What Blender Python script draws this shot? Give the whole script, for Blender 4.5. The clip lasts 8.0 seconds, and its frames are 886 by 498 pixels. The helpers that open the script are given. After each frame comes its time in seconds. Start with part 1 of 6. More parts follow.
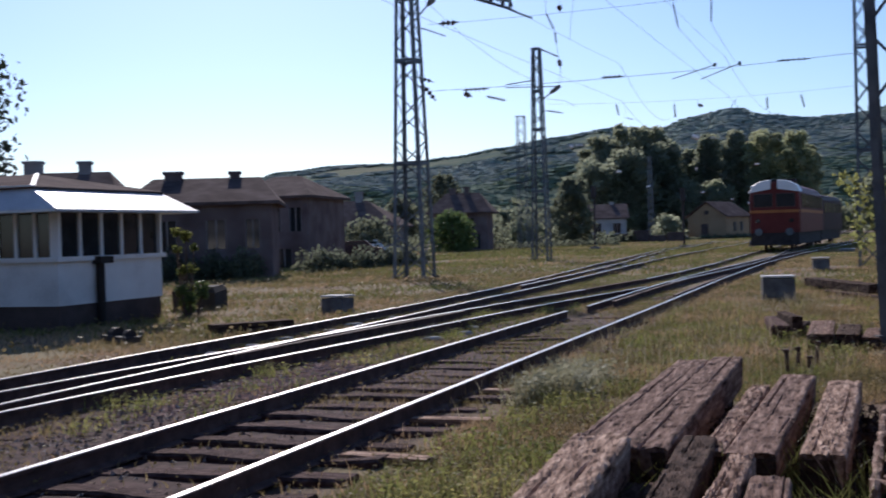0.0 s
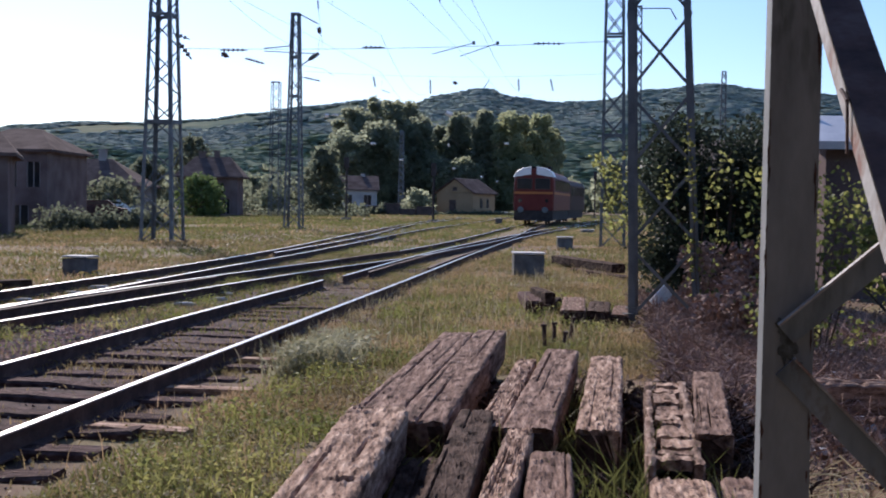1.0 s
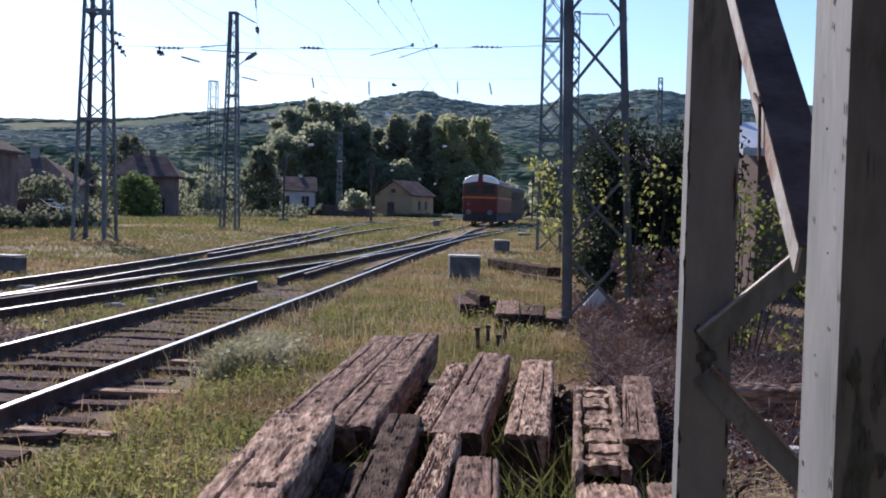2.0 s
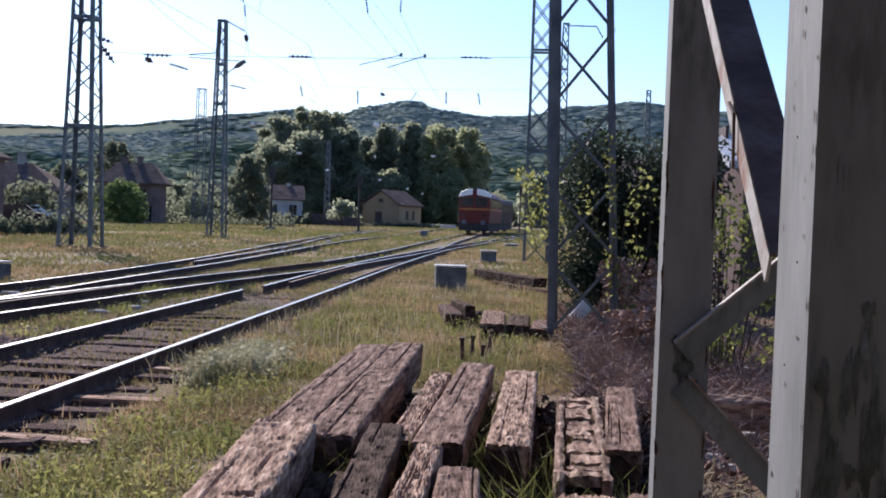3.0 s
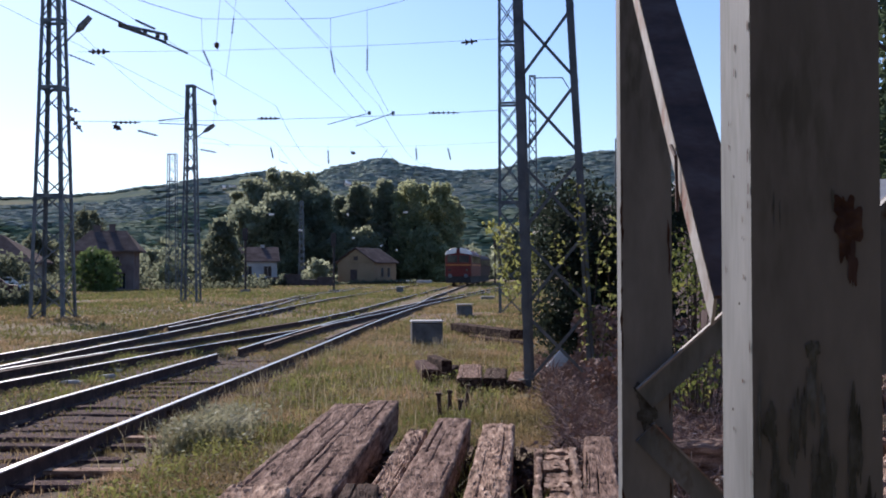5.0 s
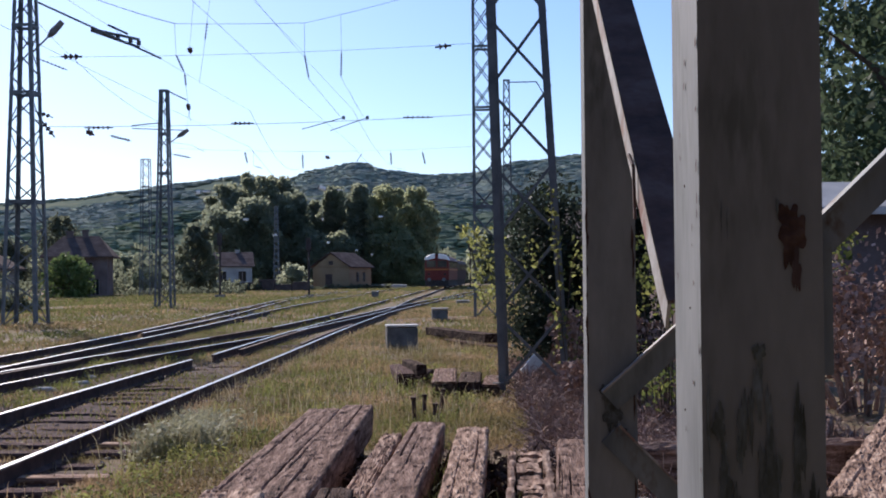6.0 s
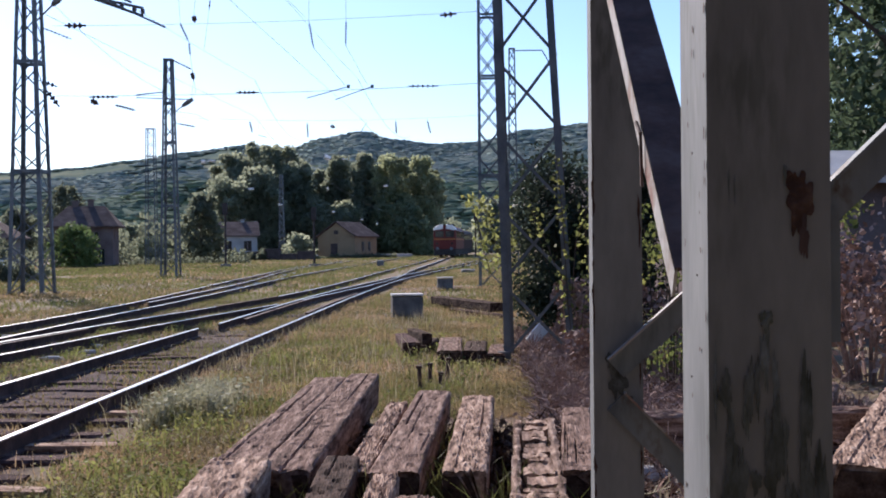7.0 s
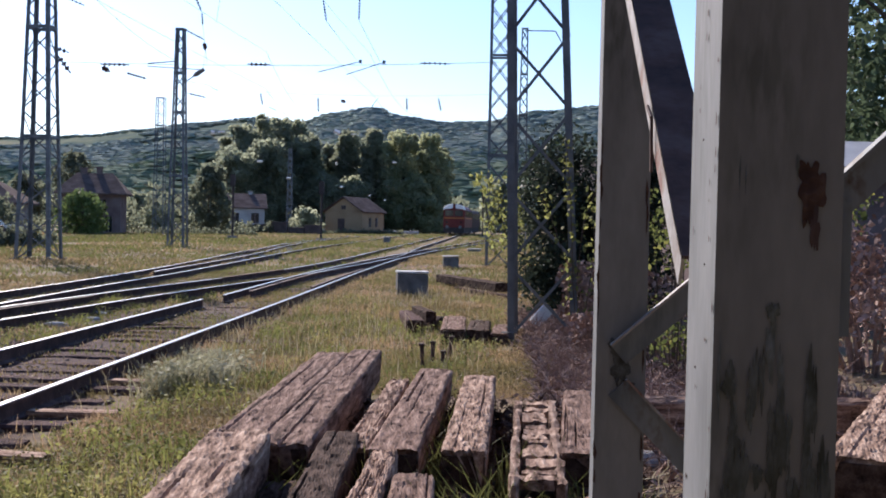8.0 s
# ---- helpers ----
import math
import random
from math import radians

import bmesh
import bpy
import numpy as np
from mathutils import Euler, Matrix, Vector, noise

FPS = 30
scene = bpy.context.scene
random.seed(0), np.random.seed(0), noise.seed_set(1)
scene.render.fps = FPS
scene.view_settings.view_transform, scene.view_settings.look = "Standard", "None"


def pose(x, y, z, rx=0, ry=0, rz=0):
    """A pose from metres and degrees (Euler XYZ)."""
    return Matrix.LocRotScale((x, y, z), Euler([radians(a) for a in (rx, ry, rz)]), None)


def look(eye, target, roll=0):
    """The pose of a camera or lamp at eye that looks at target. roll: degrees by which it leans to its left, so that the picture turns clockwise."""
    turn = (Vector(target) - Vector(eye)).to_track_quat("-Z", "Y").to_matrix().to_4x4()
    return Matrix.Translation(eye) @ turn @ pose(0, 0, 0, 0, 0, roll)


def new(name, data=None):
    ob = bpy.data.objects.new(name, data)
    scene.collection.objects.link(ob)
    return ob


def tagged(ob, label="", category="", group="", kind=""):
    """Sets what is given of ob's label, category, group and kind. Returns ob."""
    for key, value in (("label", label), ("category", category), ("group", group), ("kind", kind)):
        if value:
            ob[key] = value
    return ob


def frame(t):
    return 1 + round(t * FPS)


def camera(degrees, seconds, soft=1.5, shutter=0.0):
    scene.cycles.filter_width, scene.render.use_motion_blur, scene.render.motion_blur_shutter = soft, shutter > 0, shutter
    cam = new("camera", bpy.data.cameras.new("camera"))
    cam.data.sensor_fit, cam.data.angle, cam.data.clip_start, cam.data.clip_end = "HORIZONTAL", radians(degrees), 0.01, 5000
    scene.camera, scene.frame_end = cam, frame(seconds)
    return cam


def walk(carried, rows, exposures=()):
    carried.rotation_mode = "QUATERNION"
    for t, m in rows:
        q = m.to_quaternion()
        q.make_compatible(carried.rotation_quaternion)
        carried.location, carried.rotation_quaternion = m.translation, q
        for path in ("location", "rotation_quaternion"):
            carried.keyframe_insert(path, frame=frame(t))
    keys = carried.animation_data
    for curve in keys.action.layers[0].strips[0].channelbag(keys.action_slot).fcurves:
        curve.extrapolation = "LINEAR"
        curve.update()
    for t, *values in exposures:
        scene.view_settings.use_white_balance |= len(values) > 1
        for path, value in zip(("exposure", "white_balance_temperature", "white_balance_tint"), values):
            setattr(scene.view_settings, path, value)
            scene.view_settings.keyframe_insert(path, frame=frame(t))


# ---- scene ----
cam = camera(41.0, 8.0, 1.85, 0.2)
PATH = [
    (0, (-0.020, -1.410, 1.606), (-0.6961, 0.4720, 1.5823), -1.72),
    (0.5, (-0.214, -1.197, 1.584), (-0.6395, 0.7574, 1.5513), -1.05),
    (1, (-0.273, -1.147, 1.572), (-0.5382, 0.8334, 1.4945), 0.95),
    (1.5, (-0.252, -1.106, 1.574), (-0.4350, 0.8843, 1.5004), 0.98),
    (3, (-0.212, -1.072, 1.569), (-0.3533, 0.9224, 1.5153), 2.09),
    (3.5, (-0.198, -1.047, 1.559), (-0.3210, 0.9495, 1.5412), 1.58),
    (4, (-0.196, -1.038, 1.561), (-0.3180, 0.9578, 1.5804), 1.05),
    (4.5, (-0.185, -1.025, 1.565), (-0.3106, 0.9712, 1.5980), 0.21),
    (6, (-0.154, -1.087, 1.572), (-0.2145, 0.9118, 1.6183), -0.54),
    (6.5, (-0.157, -1.073, 1.567), (-0.2222, 0.9259, 1.5647), -0.29),
    (7, (-0.156, -1.087, 1.570), (-0.2258, 0.9122, 1.5645), -0.59),
    (7.5, (-0.153, -1.070, 1.566), (-0.2284, 0.9282, 1.5398), -0.35),
    (8, (-0.153, -1.064, 1.572), (-0.2337, 0.9337, 1.5299), 1.24),
]
EXPOSURES = [(0.0, 0.00, 5420, 18), (0.5, 0.05, 5450, 18), (1.0, 0.42, 5500, 18), (1.5, 0.50, 5500, 18), (3.0, 0.65, 5520, 18), (3.5, 0.66, 5520, 18),
             (4.0, 0.54, 5560, 18), (4.5, 0.33, 5550, 18), (6.0, 0.34, 5560, 18), (6.5, 0.48, 5580, 18), (7.0, 0.60, 5560, 18), (7.5, 0.64, 5580, 18), (8.0, 0.68, 5640, 18)]
walk(cam, [(t, look(eye, target, roll)) for t, eye, target, roll in PATH], EXPOSURES)
SUN_AZ, SUN_EL = -29.0, 31.0   # degrees from +y towards +x, and above the horizon

# ---- world and sun ----
world = bpy.data.worlds.new("sky")
scene.world = world
world.use_nodes = True
wn = world.node_tree
sky = wn.nodes.new("ShaderNodeTexSky")
sky.sky_type = 'NISHITA'
sky.sun_disc = False
sky.sun_elevation = radians(SUN_EL)
sky.sun_rotation = radians(SUN_AZ)
sky.air_density, sky.dust_density, sky.ozone_density = 1.0, 0.4, 3.5
wn.links.new(sky.outputs[0], wn.nodes["Background"].inputs[0])
wn.nodes["Background"].inputs[1].default_value = 0.10
sun_data = bpy.data.lights.new("sun", "SUN")
sun_data.energy, sun_data.angle, sun_data.color = 5.0, radians(0.6), (1.0, 0.84, 0.64)
sun = new("sun", sun_data)
sun.matrix_world = look((0, 0, 60), (-math.sin(radians(SUN_AZ)) * math.cos(radians(SUN_EL)),
                                     -math.cos(radians(SUN_AZ)) * math.cos(radians(SUN_EL)), 60 - math.sin(radians(SUN_EL))))
scene.view_settings.exposure = 0.0


# ---- materials ----
def material(name, stops, scale=4.0, rough=0.8, metal=0.0, bump=0.3, fine=60.0, stretch=(1, 1, 1), spread=0.0, spec=0.3):
    """Two scales of noise through a colour ramp; spread varies the brightness from piece to piece."""
    m = bpy.data.materials.new(name)
    m.use_nodes = True
    nt = m.node_tree
    b = nt.nodes["Principled BSDF"]
    b.inputs["Roughness"].default_value = rough
    b.inputs["Metallic"].default_value = metal
    b.inputs["Specular IOR Level"].default_value = spec
    co = nt.nodes.new("ShaderNodeTexCoord")
    mp = nt.nodes.new("ShaderNodeMapping")
    mp.inputs["Scale"].default_value = stretch
    nt.links.new(co.outputs["Object"], mp.inputs[0])
    n1 = nt.nodes.new("ShaderNodeTexNoise")
    n1.inputs["Scale"].default_value, n1.inputs["Detail"].default_value = scale, 5
    n2 = nt.nodes.new("ShaderNodeTexNoise")
    n2.inputs["Scale"].default_value, n2.inputs["Detail"].default_value = fine, 4
    for n in (n1, n2):
        nt.links.new(mp.outputs[0], n.inputs["Vector"])
    mix = nt.nodes.new("ShaderNodeMath")
    mix.operation = 'MULTIPLY_ADD'
    mix.inputs[1].default_value = 0.35
    nt.links.new(n2.outputs[0], mix.inputs[0])
    sub = nt.nodes.new("ShaderNodeMath")
    sub.operation = 'SUBTRACT'
    sub.inputs[1].default_value = 0.175
    nt.links.new(n1.outputs[0], sub.inputs[0])
    nt.links.new(sub.outputs[0], mix.inputs[2])
    ramp = nt.nodes.new("ShaderNodeValToRGB")
    e = ramp.color_ramp.elements
    k = len(stops)
    while len(e) < k:
        e.new(0.5)
    for i, c in enumerate(stops):
        e[i].position = 0.3 + 0.4 * i / max(1, k - 1)
        e[i].color = (*c, 1)
    nt.links.new(mix.outputs[0], ramp.inputs[0])
    out = ramp.outputs[0]
    if spread:
        info = nt.nodes.new("ShaderNodeObjectInfo")
        isl = nt.nodes.new("ShaderNodeNewGeometry")
        add = nt.nodes.new("ShaderNodeMath")
        add.operation = 'ADD'
        nt.links.new(info.outputs["Random"], add.inputs[0])
        nt.links.new(isl.outputs["Random Per Island"], add.inputs[1])
        rng = nt.nodes.new("ShaderNodeMapRange")
        rng.inputs[1].default_value, rng.inputs[2].default_value = 0.0, 2.0
        rng.inputs[3].default_value, rng.inputs[4].default_value = 1 - spread, 1 + spread
        nt.links.new(add.outputs[0], rng.inputs[0])
        hsv = nt.nodes.new("ShaderNodeHueSaturation")
        nt.links.new(rng.outputs[0], hsv.inputs["Value"])
        nt.links.new(out, hsv.inputs["Color"])
        out = hsv.outputs[0]
    nt.links.new(out, b.inputs["Base Color"])
    if bump:
        bp = nt.nodes.new("ShaderNodeBump")
        bp.inputs["Strength"].default_value = bump
        bp.inputs["Distance"].default_value = 0.02
        nt.links.new(mix.outputs[0], bp.inputs["Height"])
        nt.links.new(bp.outputs[0], b.inputs["Normal"])
    return m


def leafy(name, stops, scale=0.6, spread=0.35, through_light=0.35, rough=0.6, passing=1.0):
    """Foliage: some light passes through the blade or leaf."""
    m = material(name, stops, scale, rough, 0, 0, 8.0, spread=spread, spec=0.08)
    nt = m.node_tree
    b = nt.nodes["Principled BSDF"]
    tr = nt.nodes.new("ShaderNodeBsdfTranslucent")
    mix = nt.nodes.new("ShaderNodeMixShader")
    mix.inputs[0].default_value = through_light
    lit = nt.nodes.new("ShaderNodeHueSaturation")
    lit.inputs["Value"].default_value = passing
    nt.links.new(b.inputs["Base Color"].links[0].from_socket, lit.inputs["Color"])
    nt.links.new(lit.outputs[0], tr.inputs[0])
    nt.links.new(b.outputs[0], mix.inputs[1])
    nt.links.new(tr.outputs[0], mix.inputs[2])
    nt.links.new(mix.outputs[0], nt.nodes["Material Output"].inputs[0])
    return m


M = {}
M["rail_rust"] = material("rail_rust", [(.05, .032, .03), (.09, .055, .048), (.14, .09, .075)], 6, .85)
M["rail_head"] = material("rail_head", [(.50, .48, .45), (.68, .65, .61)], 3, .28, 1.0, .05, 200, (1, .05, 1))
M["sleeper"] = material("sleeper", [(.032, .020, .018), (.088, .055, .050), (.165, .112, .100)], 5, .95, 0, .8, 50, (2, 8, 2), .4, .08)
M["timber"] = material("timber", [(.038, .023, .019), (.15, .095, .073), (.24, .162, .127), (.36, .262, .207)], 4.5, .95, 0, .6, 45, (6, .8, 6), .25, .06)
M["timber_pale"] = material("timber_pale", [(.045, .027, .021), (.215, .14, .102), (.37, .26, .195), (.56, .425, .33)], 4.8, .95, 0, .6, 42, (5, 1.0, 5), .2, .06)
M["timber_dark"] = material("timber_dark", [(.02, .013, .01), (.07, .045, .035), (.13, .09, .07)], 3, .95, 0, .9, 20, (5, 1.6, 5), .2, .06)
M["steel_paint"] = material("steel_paint", [(.09, .108, .122), (.168, .19, .208), (.205, .228, .247), (.24, .265, .285)], 9, .62, .0, .15, 45, (1, 1, .28))
M["tower_paint"] = material("tower_paint", [(.178, .182, .180), (.212, .217, .215), (.248, .252, .248)], 12, .7, .0, .08, 90, (1, 1, .3), 0.0, .12)


def weathered(m, dark, big, fine, stretch, lo, hi):
    """Lays patchy specks of lichen over a paint: a broad noise picks the places, a fine one the specks."""
    nt = m.node_tree
    p = nt.nodes["Principled BSDF"]
    col = p.inputs["Base Color"].links[0].from_socket
    co = nt.nodes.new("ShaderNodeTexCoord")
    mp = nt.nodes.new("ShaderNodeMapping")
    mp.inputs["Scale"].default_value = stretch
    mp.inputs["Location"].default_value = (3.1, 0, .7)
    nt.links.new(co.outputs["Object"], mp.inputs[0])
    masks = []
    for scale, a, z in ((big, lo, hi), (fine, .44, .60)):
        n = nt.nodes.new("ShaderNodeTexNoise")
        n.inputs["Scale"].default_value, n.inputs["Detail"].default_value = scale, 6
        nt.links.new(mp.outputs[0], n.inputs["Vector"])
        r = nt.nodes.new("ShaderNodeMapRange")
        r.inputs[1].default_value, r.inputs[2].default_value = a, z
        nt.links.new(n.outputs[0], r.inputs[0])
        masks.append(r)
    mul = nt.nodes.new("ShaderNodeMath")
    mul.operation = 'MULTIPLY'
    nt.links.new(masks[0].outputs[0], mul.inputs[0])
    nt.links.new(masks[1].outputs[0], mul.inputs[1])
    mix = nt.nodes.new("ShaderNodeMix")
    mix.data_type = 'RGBA'
    mix.inputs[7].default_value = (*dark, 1)
    nt.links.new(mul.outputs[0], mix.inputs[0])
    nt.links.new(col, mix.inputs[6])
    nt.links.new(mix.outputs[2], p.inputs["Base Color"])
    return m


weathered(M["tower_paint"], (.075, .085, .07), 7, 60, (1, 1, .22), .50, .72)
weathered(M["steel_paint"], (.09, .06, .045), 12, 70, (1, 1, .6), .54, .70)
weathered(M["timber"], (.05, .035, .03), 5.0, 40, (2.0, 1.3, 2.0), .50, .70)
weathered(M["timber_pale"], (.07, .045, .036), 5.0, 40, (2.0, 1.5, 2.0), .53, .72)
M["steel_dark"] = material("steel_dark", [(.095, .108, .115), (.145, .16, .168), (.19, .205, .21)], 3, .6, .3, .1, 40)
M["rust"] = material("rust", [(.04, .022, .018), (.07, .04, .032), (.11, .07, .055)], 40, .9, 0, .5, 150)
M["concrete"] = material("concrete", [(.10, .10, .10), (.16, .16, .16), (.22, .22, .215)], 4, .95, 0, .3, 80, spec=.05)
M["porcelain"] = material("porcelain", [(.75, .75, .74), (.85, .85, .84)], 3, .2, 0, 0)
M["insulator"] = material("insulator", [(.05, .03, .025), (.10, .06, .05)], 8, .25, 0, 0)
M["wire"] = material("wire", [(.10, .12, .13), (.18, .2, .2)], 8, .5, .6, 0)
M["plaster"] = material("plaster", [(.62, .62, .60), (.74, .74, .72), (.8, .8, .78)], 1.5, .85, 0, .1, 30)
M["plinth"] = material("plinth", [(.06, .045, .042), (.11, .082, .075)], 2, .9, 0, .3, 30)
M["sheet_roof"] = material("sheet_roof", [(.42, .43, .45), (.62, .62, .62)], 1.5, .42, .35, .05, 20)
M["glass"] = material("glass", [(.015, .018, .02), (.03, .035, .04)], 1, .08, 0, 0, spec=.6)
M["tile_roof"] = material("tile_roof", [(.075, .055, .052), (.11, .083, .077), (.155, .12, .11)], 1.2, .95, 0, .5, 18, spec=.02)
M["brickwall"] = material("brickwall", [(.11, .082, .08), (.155, .12, .115), (.20, .162, .157)], .9, .95, 0, .3, 25, spec=.03)
M["greywall"] = material("greywall", [(.22, .20, .195), (.29, .27, .26), (.36, .335, .33)], .6, .95, 0, .2, 20, spec=.03)
M["palewall"] = material("palewall", [(.32, .30, .29), (.42, .40, .385), (.5, .48, .46)], .6, .95, 0, .2, 20, spec=.03)
M["ochrewall"] = material("ochrewall", [(.27, .19, .11), (.35, .25, .15)], .6, .9, 0, .2, 20)
M["bark"] = material("bark", [(.06, .045, .035), (.12, .09, .07)], 4, .9, 0, .6, 30, (4, 4, 1))
# leaf_far: distance haze is put into its raised, pale colours.
M["leaf_far"] = leafy("leaf_far", [(.165, .185, .135), (.195, .21, .145), (.225, .235, .155)], .12, .10, .68, .95, 1.8)
M["leaf_dark"] = leafy("leaf_dark", [(.03, .04, .03), (.055, .07, .045)], .2, .25)
M["leaf_hedge"] = leafy("leaf_hedge", [(.105, .118, .085), (.145, .157, .10)], .2, .3, .6, .9, 1.5)
M["leaf_wood"] = leafy("leaf_wood", [(.055, .085, .05), (.10, .13, .075)], .3, .3, .45)
M["leaf_bright"] = leafy("leaf_bright", [(.085, .125, .045), (.145, .19, .068)], .6, .3, .4)
M["leaf_vine"] = leafy("leaf_vine", [(.05, .07, .025), (.13, .15, .045), (.34, .33, .10)], 1.6, .45, .55)
M["leaf_shoot"] = leafy("leaf_shoot", [(.16, .18, .06), (.30, .30, .10)], 1.6, .35, .6, .6, 1.3)
M["blade"] = leafy("blade", [(.12, .108, .050), (.225, .185, .088), (.34, .25, .14), (.47, .335, .22)], .5, .4, .45)
M["blade_green"] = leafy("blade_green", [(.115, .13, .045), (.225, .23, .075)], .8, .35, .45)
M["weed_leaf"] = leafy("weed_leaf", [(.12, .145, .045), (.23, .24, .075), (.36, .335, .13)], .7, .4, .5)
M["clover"] = leafy("clover", [(.12, .105, .045), (.21, .172, .076), (.35, .262, .148)], 1.5, .4, .4)
M["primer_shade"] = material("primer_shade", [(.05, .035, .035), (.085, .055, .05), (.12, .09, .085)], 12, .8, 0, .2, 60)
M["tarred"] = material("tarred", [(.025, .022, .02), (.045, .04, .035)], 2, .95, 0, .3, 20, (1, 1, .1))
M["blade_dry"] = leafy("blade_dry", [(.32, .27, .16), (.5, .44, .3)], .8, .3, .3)
M["sage"] = leafy("sage", [(.34, .335, .20), (.52, .50, .34)], 2.0, .25, .35)
M["litter"] = material("litter", [(.05, .034, .03), (.10, .068, .06), (.17, .12, .10)], 5, .95, 0, .2, 30, spread=.5, spec=.04)
M["twig"] = material("twig", [(.19, .128, .108), (.46, .34, .285)], 4, .95, 0, .2, 30, spread=.4, spec=.05)


# ---- mesh helpers ----
class MB:
    """Gathers boxes, bars and rods into one mesh."""

    def __init__(self):
        self.v, self.f = [], []

    def add(self, verts, faces):
        n = len(self.v)
        self.v += [tuple(p) for p in verts]
        self.f += [tuple(i + n for i in f) for f in faces]
        return self

    def box(self, c, s, m=None):
        x, y, z = s[0] / 2, s[1] / 2, s[2] / 2
        vs = [Vector((a, b, d)) for d in (-z, z) for a, b in ((-x, -y), (x, -y), (x, y), (-x, y))]
        vs = [(m @ p if m else p) + Vector(c) for p in vs]
        return self.add(vs, [(0, 3, 2, 1), (4, 5, 6, 7), (0, 1, 5, 4), (1, 2, 6, 5), (2, 3, 7, 6), (3, 0, 4, 7)])

    def bar(self, p, q, w, h, side=(0, 0, 1)):
        """A bar from p to q, w wide across, h thick along side."""
        p, q = Vector(p), Vector(q)
        d = (q - p).normalized()
        a = d.cross(Vector(side))
        a = a.normalized() if a.length > 1e-4 else d.orthogonal().normalized()
        b = a.cross(d).normalized()
        vs = [e + a * (i * w / 2) + b * (j * h / 2) for e in (p, q) for i, j in ((-1, -1), (1, -1), (1, 1), (-1, 1))]
        return self.add(vs, [(0, 3, 2, 1), (4, 5, 6, 7), (0, 1, 5, 4), (1, 2, 6, 5), (2, 3, 7, 6), (3, 0, 4, 7)])

    def rod(self, p, q, r, n=8, r2=None):
        p, q = Vector(p), Vector(q)
        r2 = r if r2 is None else r2
        d = (q - p).normalized()
        a = d.orthogonal().normalized()
        b = d.cross(a)
        ring = lambda c, rr: [c + (a * math.cos(t) + b * math.sin(t)) * rr for t in (2 * math.pi * i / n for i in range(n))]
        vs = ring(p, r) + ring(q, r2)
        fs = [(i, (i + 1) % n, n + (i + 1) % n, n + i) for i in range(n)]
        return self.add(vs, fs + [tuple(range(n - 1, -1, -1)), tuple(range(n, 2 * n))])

    def angle(self, p, q, w, t, u, v):
        """An angle iron from p to q with its heel on the line and its two legs along u and v."""
        u, v = Vector(u), Vector(v)
        for a, b in ((u, v), (v, u)):
            mid = a * (w / 2) + b * (t / 2)
            self.bar(Vector(p) + mid, Vector(q) + mid, w, t, b)
        return self

    def loft(self, rings, close=True):
        n = len(rings[0])
        vs = [p for r in rings for p in r]
        fs = [(k * n + i, k * n + (i + 1) % n, (k + 1) * n + (i + 1) % n, (k + 1) * n + i)
              for k in range(len(rings) - 1) for i in range(n)]
        if close:
            fs += [tuple(range(n - 1, -1, -1)), tuple(range((len(rings) - 1) * n, len(rings) * n))]
        return self.add(vs, fs)

    def mesh(self, name):
        me = bpy.data.meshes.new(name)
        me.from_pydata(self.v, [], self.f)
        me.update()
        return me


def part(name, mb, mat, parent=None, label="", smooth=False):
    me = mb.mesh(name) if isinstance(mb, MB) else mb
    if not me.materials:
        me.materials.append(M[mat])
    ob = new(name, me)
    if parent:
        ob.parent = parent
    if smooth:
        for p in me.polygons:
            p.use_smooth = True
    if label:
        tagged(ob, label)
    return ob


def thing(name, loc, label, category, group="", kind="", rz=0.0):
    ob = new(name)
    ob.empty_display_size = 0.3
    ob.location = loc
    ob.rotation_euler = (0, 0, radians(rz))
    return tagged(ob, label, category, group, kind)


def soup(name, quads, mat, parent=None):
    """A mesh of loose quads from an (n, 4, 3) array."""
    n = len(quads)
    me = bpy.data.meshes.new(name)
    me.vertices.add(4 * n)
    me.vertices.foreach_set("co", quads.reshape(-1))
    me.loops.add(4 * n)
    me.loops.foreach_set("vertex_index", np.arange(4 * n, dtype=np.int32))
    me.polygons.add(n)
    me.polygons.foreach_set("loop_start", np.arange(0, 4 * n, 4, dtype=np.int32))
    me.update(calc_edges=True)
    me.materials.append(M[mat])
    ob = new(name, me)
    if parent:
        ob.parent = parent
    return ob


# ---- ground ----
def wobble(x, y, s, k=0.0):
    return noise.noise(Vector((x * s, y * s, k)))


def ground_z(x, y):
    """Gentle swells, kept flat along the tracks; the plots beyond the tracks lie lower."""
    z = 0.05 * wobble(x, y, 0.25) + 0.03 * wobble(x, y, 0.9, 3.0)
    if -12 < x < -2.8:
        z = z * 0.4 + .018 * wobble(x, y, 2.6, 7) - .012
    return z


def steps(stops):
    out = []
    for a, b, n in stops:
        out += [a + (b - a) * i / n for i in range(n)]
    return out + [stops[-1][1]]


